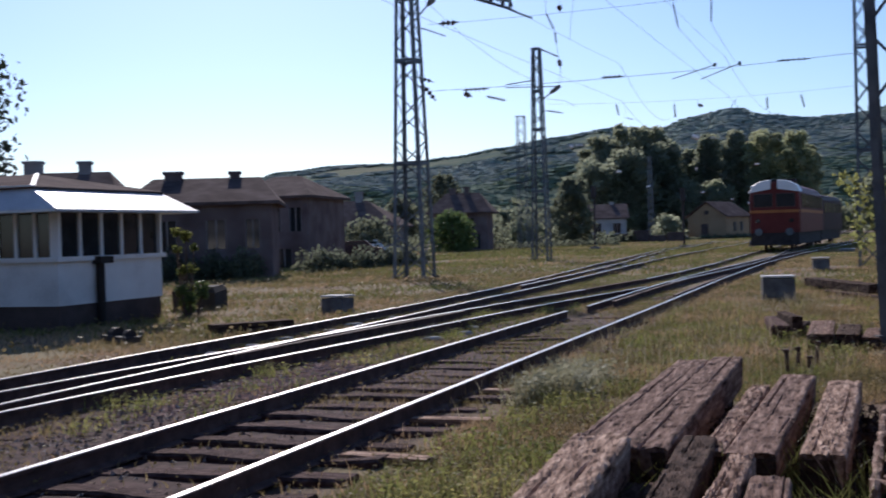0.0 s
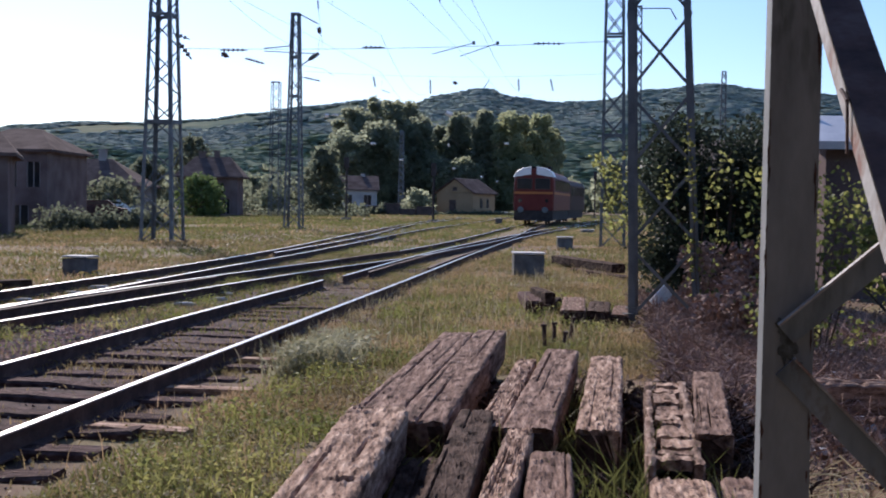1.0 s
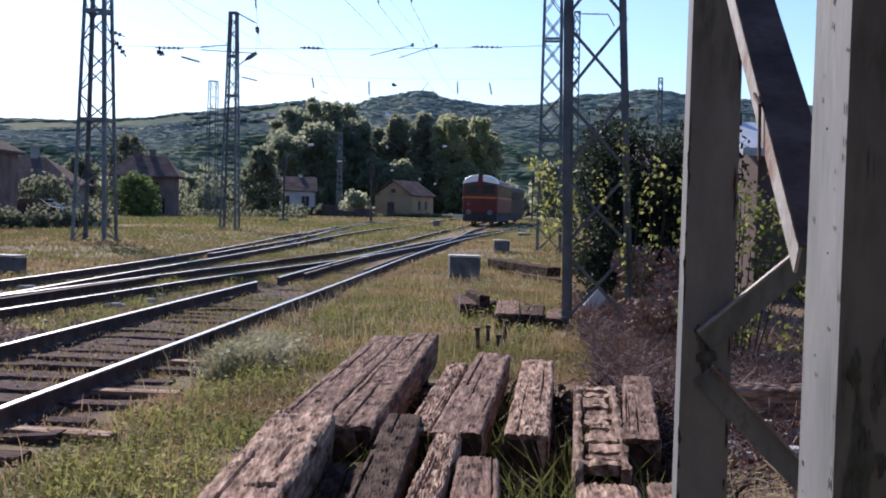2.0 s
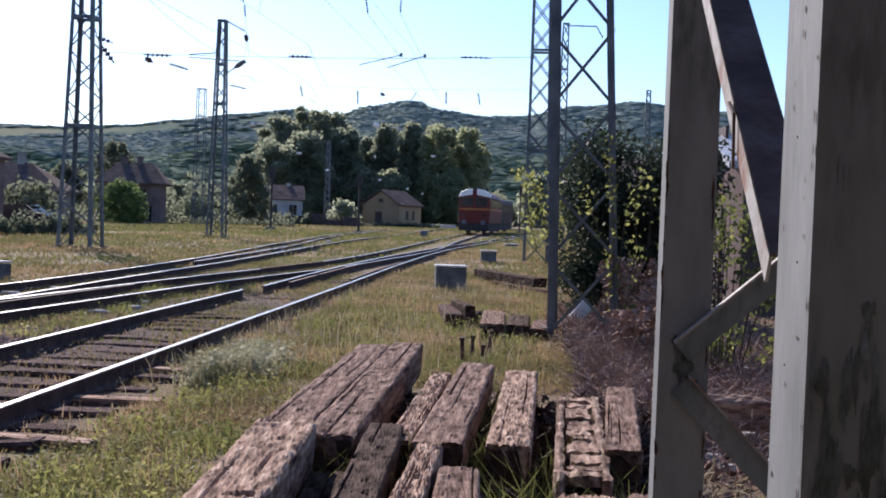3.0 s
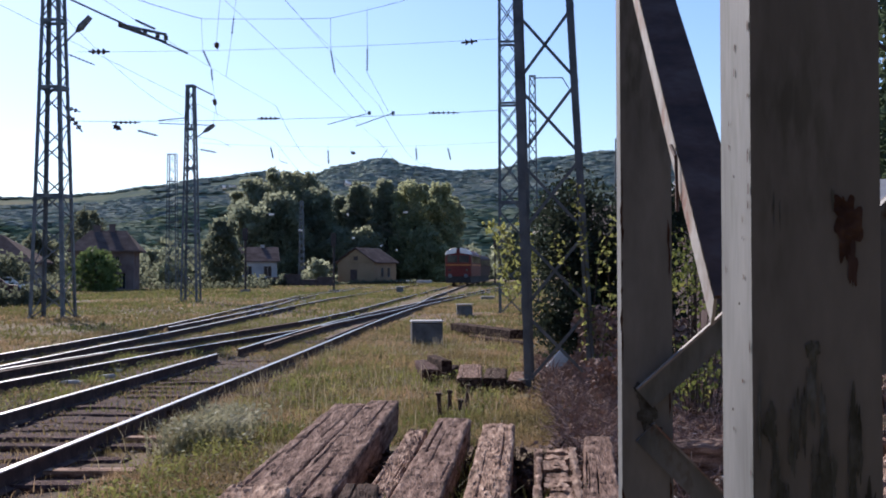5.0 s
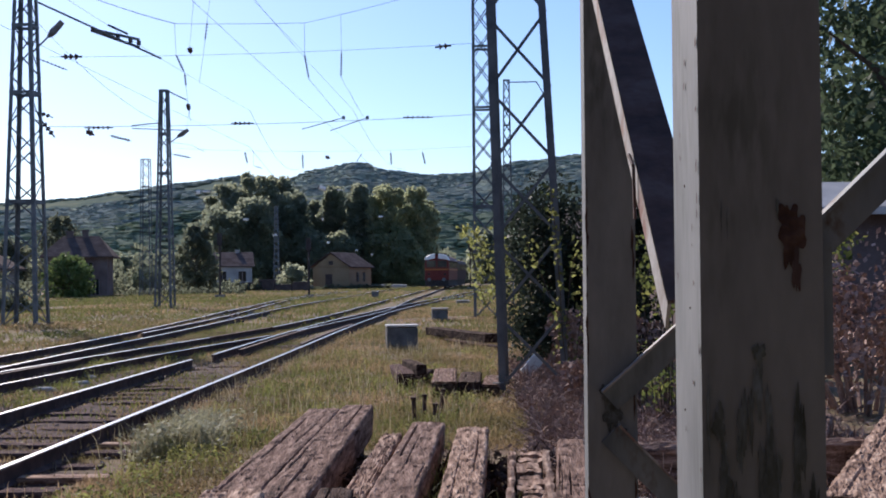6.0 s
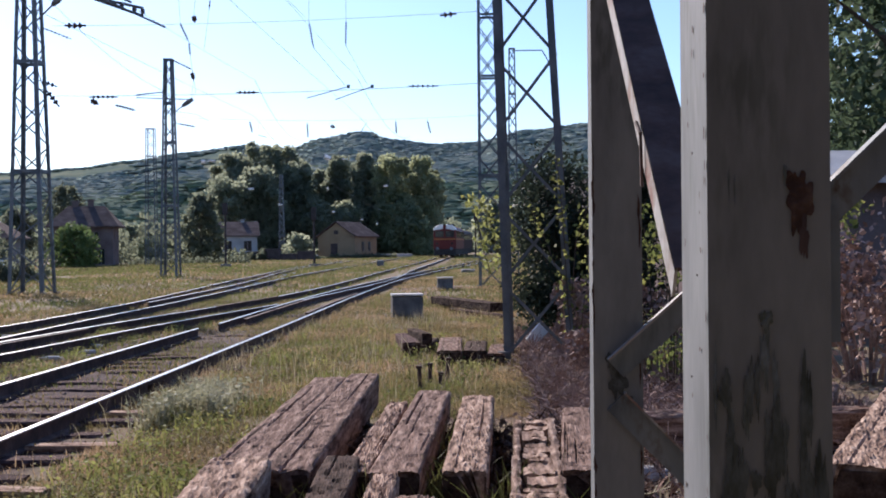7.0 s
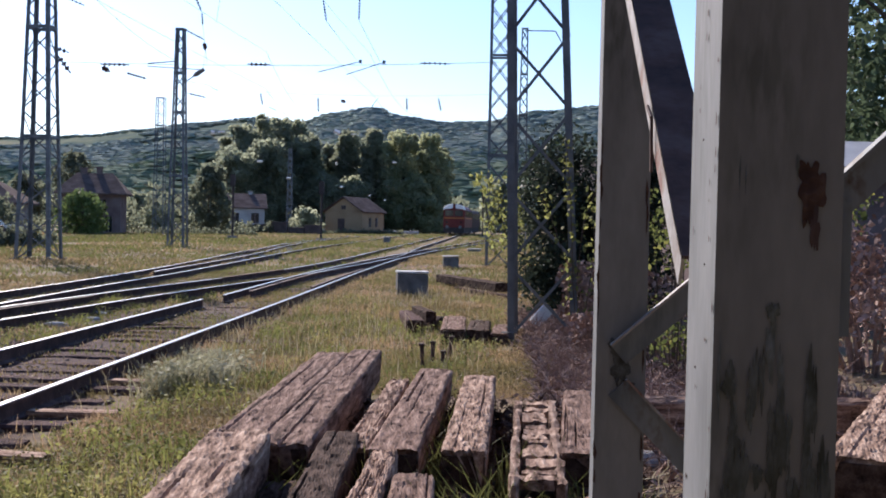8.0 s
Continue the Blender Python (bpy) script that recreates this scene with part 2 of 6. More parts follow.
def build_ground():
    xs = steps([(-4500, -400, 8), (-400, -60, 17), (-60, -14, 46), (-14, 6, 150), (6, 30, 24), (30, 400, 18), (400, 4500, 8)])
    ys = steps([(-4500, -300, 8), (-300, -20, 14), (-20, 0, 40), (0, 40, 260), (40, 130, 90), (130, 400, 27), (400, 4800, 10)])
    n = len(xs)
    vs = [(x, y, ground_z(x, y)) for y in ys for x in xs]
    fs = [(j * n + i, j * n + i + 1, (j + 1) * n + i + 1, (j + 1) * n + i) for j in range(len(ys) - 1) for i in range(n - 1)]
    m = material("soil", [(.125, .078, .064), (.175, .122, .082), (.18, .148, .08), (.21, .178, .10)], .55, .95, 0, .6, 14, spec=.1)
    M["soil"] = m
    # bare brown earth along the two track beds
    nt = m.node_tree
    b = nt.nodes["Principled BSDF"]
    col = b.inputs["Base Color"].links[0].from_socket
    co = [n for n in nt.nodes if n.type == 'TEX_COORD'][0]
    sep = nt.nodes.new("ShaderNodeSeparateXYZ")
    nt.links.new(co.outputs["Object"], sep.inputs[0])
    nz = nt.nodes.new("ShaderNodeTexNoise")
    nz.inputs["Scale"].default_value, nz.inputs["Detail"].default_value = 1.3, 5
    nt.links.new(co.outputs["Object"], nz.inputs["Vector"])
    wob = nt.nodes.new("ShaderNodeMath")
    wob.operation, wob.inputs[1].default_value = 'MULTIPLY_ADD', 3.0
    nt.links.new(nz.outputs[0], wob.inputs[0])
    nt.links.new(sep.outputs["X"], wob.inputs[2])
    lo, hi = nt.nodes.new("ShaderNodeMapRange"), nt.nodes.new("ShaderNodeMapRange")
    for n, a0, a1 in ((lo, -9.2, -8.2), (hi, -1.6, -2.6)):
        n.interpolation_type = 'SMOOTHSTEP'
        n.inputs[1].default_value, n.inputs[2].default_value = a0, a1
        nt.links.new(wob.outputs[0], n.inputs[0])
    near = nt.nodes.new("ShaderNodeMapRange")
    near.interpolation_type = 'SMOOTHSTEP'
    near.inputs[1].default_value, near.inputs[2].default_value, near.inputs[3].default_value, near.inputs[4].default_value = 13.0, 36.0, 1.0, .0
    nt.links.new(sep.outputs["Y"], near.inputs[0])
    edge = nt.nodes.new("ShaderNodeMath")
    edge.operation = 'MULTIPLY'
    nt.links.new(lo.outputs[0], edge.inputs[0])
    nt.links.new(hi.outputs[0], edge.inputs[1])
    both = nt.nodes.new("ShaderNodeMath")
    both.operation = 'MULTIPLY'
    nt.links.new(edge.outputs[0], both.inputs[0])
    nt.links.new(near.outputs[0], both.inputs[1])
    earth = nt.nodes.new("ShaderNodeValToRGB")
    for i, c in enumerate([(.034, .022, .021), (.10, .063, .057)]):
        earth.color_ramp.elements[i].position, earth.color_ramp.elements[i].color = (.35, .65)[i], (*c, 1)
    nf = nt.nodes.new("ShaderNodeTexNoise")
    nf.inputs["Scale"].default_value, nf.inputs["Detail"].default_value = 7.0, 6
    nt.links.new(co.outputs["Object"], nf.inputs["Vector"])
    nt.links.new(nf.outputs[0], earth.inputs[0])
    mix = nt.nodes.new("ShaderNodeMix")
    mix.data_type = 'RGBA'
    nt.links.new(both.outputs[0], mix.inputs[0])
    nt.links.new(col, mix.inputs[6])
    nt.links.new(earth.outputs[0], mix.inputs[7])
    nt.links.new(mix.outputs[2], b.inputs["Base Color"])
    ob = part("ground", MB().add(vs, fs), "soil", smooth=True)
    tagged(ob, "uneven earth with dry grass and weeds round the tracks", "ground", kind="structure")


# ---- tracks ----
RAIL = [(-.07, 0), (.07, 0), (.07, .012), (.012, .03), (.012, .12), (.036, .128), (.036, .15), (-.036, .15), (-.036, .128), (-.012, .12), (-.012, .03), (-.07, .012)]


def curve_x(pts, y):
    for (x0, y0), (x1, y1) in zip(pts, pts[1:]):
        if y <= y1:
            k = (y - y0) / (y1 - y0)
            return x0 + (x1 - x0) * k
    return pts[-1][0]


def smooth_line(pts, step=1.5):
    """A dense, gently rounded line through the corner points (x, y)."""
    y0, y1 = pts[0][1], pts[-1][1]
    n = max(2, int((y1 - y0) / step))
    out = []
    for i in range(n + 1):
        y = y0 + (y1 - y0) * i / n
        w = min(3.0, y - y0, y1 - y)
        x = sum(curve_x(pts, min(max(y + d, y0), y1)) for d in (-w, -w / 2, 0, w / 2, w)) / 5
        out.append((x, y))
    return out


def rail(name_parent, pts, base=0.0, worn=True):
    line = smooth_line(pts)
    foot, head = MB(), MB()
    rings, tops = [], []
    for i, (x, y) in enumerate(line):
        a, b = line[max(0, i - 1)], line[min(len(line) - 1, i + 1)]
        d = Vector((b[0] - a[0], b[1] - a[1], 0)).normalized()
        side = Vector((d.y, -d.x, 0))
        rings.append([Vector((x, y, base)) + side * u + Vector((0, 0, v)) for u, v in RAIL])
        tops.append([Vector((x, y, base)) + side * u + Vector((0, 0, v)) for u, v in ((-.026, .1505), (.026, .1505), (.023, .154), (-.023, .154))])
    foot.loft(rings)
    ob = part("rail", foot, "rail_rust", name_parent)
    if worn:
        head.loft(tops)
        part("running_surface", head, "rail_head", ob, "bright worn steel running surface")
    return ob


def build_tracks():
    near = thing("railway_track", (0, 0, 0), "straight steel railway track on weathered wooden sleepers in weeds", "railway track", kind="structure")
    rail(near, [(-3.8, -25), (-3.8, 20), (-3.9, 33), (-3.82, 46), (-3.2, 60), (-1.9, 78), (.6, 110), (3.6, 140)])
    rail(near, [(-5.3, -25), (-5.28, 12), (-5.24, 19.7)])
    rail(near, [(-5.15, 21.0), (-5.22, 29), (-5.12, 36), (-4.75, 45), (-4.2, 56), (-3.3, 70), (-1.9, 90), (-.9, 110), (2.1, 140)])
    pl = MB()
    for k in range(-2, 3):
        pl.box((-3.8 + .02, 11.8 + k * .12, .075), (.07, .05, .05))
    part("fishplate", pl, "rail_rust", near)
    main = thing("railway_track", (0, 0, 0), "railway turnout with several pairs of worn steel rails", "railway track", kind="structure")
    rail(main, [(-9.1, -25), (-9.15, 11), (-9.1, 19), (-9.2, 25), (-9.5, 31), (-10.25, 40), (-11.0, 48), (-11.7, 57), (-13.2, 76), (-14.6, 120)])
    rail(main, [(-7.55, 2), (-7.8, 12), (-7.98, 18), (-8.2, 23), (-8.25, 28), (-8.45, 33), (-8.75, 40), (-9.25, 49), (-9.75, 63), (-9.9, 90), (-10.4, 130), (-10.6, 172)])
    rail(main, [(-9.05, 30), (-9.38, 37), (-9.6, 42), (-10.2, 50), (-11.6, 64), (-12.6, 78), (-13.6, 120)])
    rail(main, [(-9.0, -25), (-8.65, 0), (-8.4, 8.4), (-8.17, 10.8), (-8.0, 13), (-7.75, 15.5), (-7.4, 20.5), (-6.8, 26), (-6.66, 27.3)])
    rail(main, [(-6.66, 27.34), (-6.15, 33)], base=.012, worn=False)
    rail(main, [(-6.15, 33.04), (-5.9, 39), (-5.8, 46), (-5.9, 66), (-5.9, 170), (-4.5, 260)])
    rail(main, [(-7.5, -25), (-7.38, 7.3), (-7.1, 10.6), (-6.75, 14.4), (-6.38, 19.8), (-6.05, 23), (-5.68, 25.5), (-5.34, 28.4)])
    rail(main, [(-5.06, 30.5), (-4.75, 36), (-4.35, 42), (-4.05, 50), (-4.2, 58), (-4.4, 68), (-4.4, 170), (-3.0, 260)])
    # guard rails beside the crossings
    rail(main, [(-7.75, 12), (-7.55, 16), (-7.3, 20)], worn=False)
    rail(main, [(-4.95, 22.5), (-5.0, 29), (-4.92, 34)], worn=False)
    rail(main, [(-4.02, 24.5), (-4.1, 31), (-4.05, 35)], worn=False)
    rail(main, [(-10.9, 50), (-11.4, 56), (-12.3, 66)], worn=False)


def sleeper_mesh(seed, length=2.5):
    rnd = random.Random(seed)
    n = 7
    rings = []
    for i in range(n + 1):
        x = -length / 2 + length * i / n
        w, h = .12 + rnd.uniform(-.012, .008), rnd.uniform(-.02, .01)
        rings.append([(x, -w, -.12), (x, w, -.12), (x, w + rnd.uniform(-.01, .01), .0 + h), (x, w * .8, .02 + h), (x, -w * .8, .02 + h), (x, -w, h)])
    return MB().loft(rings).mesh("sleeper")


def build_sleepers():
    rnd = random.Random(5)
    meshes = [sleeper_mesh(s) for s in range(5)]
    long = [sleeper_mesh(20 + s, 3.3) for s in range(3)]
    for me in meshes + long:
        me.materials.append(M["sleeper"])
    bed = thing("sleeper_row", (0, 0, 0), "weathered wooden sleepers half sunk in dirt and weeds", "sleepers", kind="structure")
    y = -6.0
    while y < 30:
        ob = part("sleeper", rnd.choice(meshes), "sleeper", bed)
        ob.location = (-4.55 + rnd.uniform(-.06, .06), y, .006 - .0035 * max(0, y - 10.5) + rnd.uniform(-.022, .015))
        ob.rotation_euler = (0, rnd.uniform(-.01, .01), rnd.uniform(-.03, .03))
        y += .62 + rnd.uniform(-.03, .03)
    y = 3.0
    while y < 34:
        c = -8.35 if y < 18 else (-8.35 - (y - 18) * .04)
        ob = part("sleeper", rnd.choice(long if y < 40 else meshes), "sleeper", bed)
        ob.location = (c + rnd.uniform(-.08, .08), y, -.02 + rnd.uniform(-.02, .01))
        ob.rotation_euler = (0, 0, rnd.uniform(-.03, .03))
        y += .62 + rnd.uniform(-.03, .03)


# ---- distance ----
RIDGE = [(-900, 62), (-672, 69), (-621, 79), (-551, 83), (-478, 82), (-418, 86), (-358, 93), (-299, 101), (-240, 107), (-194, 104),
         (-159, 114), (-124, 120), (-90, 111), (-49, 106), (-9, 107.5), (48, 119), (105, 125), (161, 119), (260, 112), (420, 120), (700, 100)]


def ridge_z(x):
    for (x0, z0), (x1, z1) in zip(RIDGE, RIDGE[1:]):
        if x <= x1:
            k = (x - x0) / (x1 - x0)
            k = k * k * (3 - 2 * k)
            return z0 + (z1 - z0) * k
    return RIDGE[-1][1]


def build_hills():
    # Distance haze is put into the hill's pale base colours.
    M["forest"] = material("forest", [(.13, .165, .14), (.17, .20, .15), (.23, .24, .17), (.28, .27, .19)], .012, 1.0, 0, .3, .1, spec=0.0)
    rnd = np.random.RandomState(3)
    nx, ny = 520, 80
    vs, fs = [], []
    for j in range(ny):
        v = j / (ny - 1)
        y = 430 + 770 * v
        for i in range(nx):
            x = (-900 + 1600 * i / (nx - 1)) * (.42 + .58 * v)
            z = ridge_z(x / (.42 + .58 * v)) * v ** 1.25
            z += 12 * wobble(x, y, .011, 1) * min(1, 4 * v) * (1 - v) * 1.6
            z += 1.5 * wobble(x, y, .09, 5) + rnd.uniform(-.2, .3) * (.5 + v)
            vs.append((x, y, z - 2.0))
    for j in range(ny - 1):
        for i in range(nx - 1):
            a = j * nx + i
            fs.append((a, a + 1, a + nx + 1, a + nx))
    back = len(vs)
    for i in range(nx):
        vs.append((-900 + 1600 * i / (nx - 1), 1500, -20))
    for i in range(nx - 1):
        a = (ny - 1) * nx + i
        fs.append((a, a + 1, back + i + 1, back + i))
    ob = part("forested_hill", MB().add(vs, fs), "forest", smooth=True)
    tagged(ob, "long forested hill on the horizon, paled in colour for haze", "hill", kind="structure")
    # the crowns of the forest, too many to count: green woods on the lower slopes, haze put into the paler colours
    # towards the crest
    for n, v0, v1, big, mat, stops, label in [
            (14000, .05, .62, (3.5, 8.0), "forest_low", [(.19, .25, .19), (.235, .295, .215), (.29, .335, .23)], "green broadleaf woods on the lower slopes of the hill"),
            (16000, .45, .98, (3.5, 8.0), "forest_high", [(.27, .335, .33), (.315, .38, .355), (.36, .41, .36)], "broadleaf woods on the upper slopes of the hill, haze-pale in colour"),
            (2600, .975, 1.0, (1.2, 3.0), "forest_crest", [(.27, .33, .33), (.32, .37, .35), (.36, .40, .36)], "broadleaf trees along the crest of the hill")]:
        v = rnd.uniform(v0, v1, n)
        fx = rnd.uniform(-840, 520, n)
        base = np.zeros((n, 3))
        keep = np.ones(n, dtype=bool)
        for i in range(n):
            x, y = fx[i] * (.42 + .58 * v[i]), 430 + 770 * v[i]
            z = ridge_z(fx[i]) * v[i] ** 1.25 + 12 * wobble(x, y, .011, 1) * min(1, 4 * v[i]) * (1 - v[i]) * 1.6
            base[i] = (x, y, z - 3.0)
            # open fields near the top of the long spur
            keep[i] = not (.74 < v[i] < .97 and x < -230 and wobble(x, y, .012, 21) > -.05)
        base, v = base[keep], v[keep]
        n = len(base)
        w = rnd.uniform(*big, n)
        h = rnd.uniform(2.9, 3.7, n) if v0 < .9 else w * rnd.uniform(.2, .5, n) + 1.8
        q = np.arange(6) * 2 * np.pi / 6
        ring = np.stack([np.cos(q), np.sin(q)], 1)
        pts = np.zeros((n, 19, 3))
        for k, (zz, rr) in enumerate(((.45, 1.1), (.78, .9), (.93, .55))):
            pts[:, k * 6:k * 6 + 6, :2] = base[:, None, :2] + ring[None] * w[:, None, None] * rr * rnd.uniform(.5, 1.5, (n, 6, 1))
            pts[:, k * 6:k * 6 + 6, 2] = base[:, None, 2] + h[:, None] * (zz + rnd.uniform(-.05, .05, (n, 6)))
        pts[:, 18] = base
        pts[:, 18, 2] += h
        tri = []
        for i in range(6):
            j = (i + 1) % 6
            tri += [(i, j, 6 + j), (i, 6 + j, 6 + i), (6 + i, 6 + j, 12 + j), (6 + i, 12 + j, 12 + i), (12 + i, 12 + j, 18)]
        faces = (np.arange(n)[:, None, None] * 19 + np.array(tri)[None]).reshape(-1, 3)
        me = bpy.data.meshes.new("forest")
        me.vertices.add(n * 19)
        me.vertices.foreach_set("co", pts.reshape(-1))
        me.loops.add(len(faces) * 3)
        me.loops.foreach_set("vertex_index", faces.reshape(-1).astype(np.int32))
        me.polygons.add(len(faces))
        me.polygons.foreach_set("loop_start", np.arange(0, len(faces) * 3, 3, dtype=np.int32))
        me.polygons.foreach_set("use_smooth", np.ones(len(faces), dtype=bool))
        me.update(calc_edges=True)
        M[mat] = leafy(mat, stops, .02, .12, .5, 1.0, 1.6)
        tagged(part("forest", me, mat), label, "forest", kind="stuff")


# ---- trees ----
def leaf_quads(rnd, centres, radii, n, size, loose=0.0):
    """n leaf clumps scattered near the surface of several round masses."""
    k = rnd.randint(0, len(centres), n)
    d = rnd.normal(size=(n, 3))
    d /= np.linalg.norm(d, axis=1)[:, None]
    r = radii[k] * (rnd.uniform(0, 1, n) ** .4 + loose * np.abs(rnd.normal(size=n)))[:, None]
    p = centres[k] + d * r
    a = rnd.normal(size=(n, 3))
    a /= np.linalg.norm(a, axis=1)[:, None]
    b = np.cross(a, rnd.normal(size=(n, 3)))
    b /= np.linalg.norm(b, axis=1)[:, None]
    s = size * rnd.uniform(.5, 1.2, n)[:, None]
    a, b = a * s, b * s * .6
    return np.stack([p - a, p - b, p + a, p + b], 1)


def tree(loc, h, w, mat, seed, label, n=2600, leaf=.55, low=.18, group="", narrow=False, rz=0):
    rnd = np.random.RandomState(seed)
    t = thing("tree", loc, label, "tree", group, rz=rz)
    tr = MB()
    tr.rod((0, 0, -.1), (0, 0, h * .45), w * .05 + .08, 8, w * .035 + .05)
    tr.rod((0, 0, h * .45), (rnd.uniform(-.3, .3), 0, h * .85), w * .035 + .05, 7, .03)
    cs, rs = [], []
    m = 44
    for i in range(m):
        v = (i + .5) / m
        z = h * (low + (1 - low) * v)
        prof = math.sqrt(max(.05, 1 - (2 * v * .96 - .85) ** 2 / 1.25)) if not narrow else (1 - v) * .9 + .12
        a = i * 2.4 + rnd.uniform(-.4, .4)
        o = w * .5 * prof * rnd.uniform(.1, 1.0) ** .6
        c = np.array([math.cos(a) * o, math.sin(a) * o, z])
        cs.append(c)
        r = w * rnd.uniform(.10, .22) * (.5 + .6 * prof)
        rs.append([r, r, r * rnd.uniform(.7, 1.1)])
        if v < .8 and i % 3 == 0:
            tr.rod((0, 0, z * .75), c, .05 + w * .008, 5, .02)
    part("trunk", tr, "bark", t)
    soup("crown", leaf_quads(rnd, np.array(cs), np.array(rs), n, leaf, .25), mat, t)
    return t


def build_far_trees():
    rnd = random.Random(11)
    row = "row of tall trees beyond the tracks"
    big = [(-44.5, 200, 14.5, 8, 0), (-42.5, 197, 16.8, 8, 0), (-39.0, 200, 19.0, 9, 0), (-35.0, 203, 18.7, 9, 0), (-31.5, 198, 15.5, 7, 0), (-37, 190, 14, 9, 0),
           (-41, 188, 12, 9, 0), (-28.6, 206, 14.4, 9, 2), (-25.2, 202, 16.6, 9.5, 2), (-22.6, 206, 15.4, 9, 2), (-20.2, 199, 16.7, 10, 2), (-17.4, 206, 14, 7, 0),
           (-15.0, 196, 16.3, 7.5, 1), (-11.2, 200, 16.2, 7, 1), (-9.2, 204, 14.5, 4.5, 1), (-23, 192, 8, 7, 0), (-28, 194, 9, 7, 0), (-12.5, 192, 8, 7, 1)]
    for i, (x, y, h, w, k) in enumerate(big):
        tree((x, y, 0), h, w, ("leaf_far", "leaf_mid", "leaf_far")[k], 40 + i,
             ("tall broadleaf tree in a row beyond the tracks", "tall yellowish-green broadleaf tree in a row beyond the tracks", "tall dark pointed conifer in a row beyond the tracks")[k],
             12000, .34, .0, row, narrow=k == 2)
    for i in range(16):
        x = -110 + i * 6.2 + rnd.uniform(-2, 2)
        y = rnd.uniform(170, 320)
        tree((x * y / 200, y, 0), rnd.uniform(5, 9), rnd.uniform(5, 8), "leaf_hedge" if i % 2 else "leaf_far", 70 + i, "distant broadleaf tree among the houses", 3600, .36, .08, "trees among the houses")
    for i in range(9):
        x = 1 + i * 9
        tree((x * 1.4, 260 + rnd.uniform(-30, 30), 0), rnd.uniform(9, 14), rnd.uniform(7, 10), "leaf_far", 100 + i, "distant broadleaf tree beyond the tracks", 3000, .5, .05, "distant trees")
    tree((-30.75, 30, 0), 10.6, 6.4, "leaf_dark", 136, "tall dark conifer behind the signal hut", 20000, .15, .3)
    tree((-35.4, 100, 0), 3.5, 3.9, "leaf_bright", 130, "small round bright green tree near the lattice mast", 2600, .22, .02)
    tree((-37.4, 130, 0), 2.6, 3.8, "leaf_pale", 131, "pale flowering bush in front of the houses", 1500, .22, .02)
    tree((-31.6, 130, 0), 7.2, 4.6, "leaf_hedge", 132, "dark broadleaf tree beside the houses", 2400, .35, .05)
    tree((-47.5, 131, 0), 8.6, 4.4, "leaf_hedge", 133, "dark bushy tree behind the lattice mast", 2400, .3, .1)
    tree((-37.6, 86, -.2), 3.0, 4.4, "leaf_hedge", 134, "dark bush beside a house", 1800, .22, .0)
    tree((-24, 150, 0), 3.0, 4.0, "leaf_far", 135, "low bush beside the pale house", 1200, .3, .0)
    t = thing("station_platform", (-17.5, 168, 0), "low pale concrete platform edge beyond the tracks", "platform", rz=4)
    part("slab", MB().box((0, 0, .2), (14, 3, .55)), "concrete_pale", t)


def build_hedges():
    """Dark hedges and far woods that close the meadow; one added row darkens the house bases."""
    rnd = np.random.RandomState(17)
    for name, mat, rows, label in [
            # The row from (-31, 38.5) is added for the dark base below the houses.
            ("hedge", "leaf_hedge", [(-75, 96, -36, 118, 2.2, 3.0, 5000, .22), (-40, 128, -24, 142, 1.5, 2.0, 3500, .22), (-24, 146, -12, 156, .7, 1.6, 2000, .18), (-34, 112, -24, 118, .9, 1.6, 1200, .18), (-31, 38.5, -23.5, 41.5, 1.5, 1.6, 6000, .10), (-24.5, 48, -22.5, 58, 1.3, 1.6, 3500, .12)], "dark overgrown hedge along the far edge of the meadow, one row added to darken house bases"),
            ("woods", "leaf_hedge", [(-190, 250, -40, 260, 9, 14, 9000, .8), (-60, 290, 90, 250, 10, 14, 9000, .8), (-260, 330, 160, 360, 13, 20, 14000, 1.1)], "far woods at the foot of the hill")]:
        qs = []
        for x0, y0, x1, y1, h, d, n, leaf in rows:
            m = 70
            k = np.linspace(0, 1, m)
            hh = h * rnd.uniform(.45, 1.1, m)
            cs = np.stack([x0 + (x1 - x0) * k, y0 + (y1 - y0) * k + rnd.uniform(-d, d, m) * .5, hh * .45], 1)
            r = np.hypot(x1 - x0, y1 - y0) / m * 1.1
            rs = np.stack([np.full(m, r), np.full(m, d * .5), hh * .55], 1)
            qs.append(leaf_quads(rnd, cs, rs, n, leaf))
        tagged(soup(name, np.concatenate(qs), mat), label, name, kind="stuff")


# leaf_mid: lifted in colour for the same distance haze.
M["leaf_mid"] = leafy("leaf_mid", [(.175, .195, .12), (.235, .245, .14)], .15, .12, .66, .95, 1.8)
M["leaf_pale"] = leafy("leaf_pale", [(.14, .17, .10), (.22, .24, .16)], .6, .2)


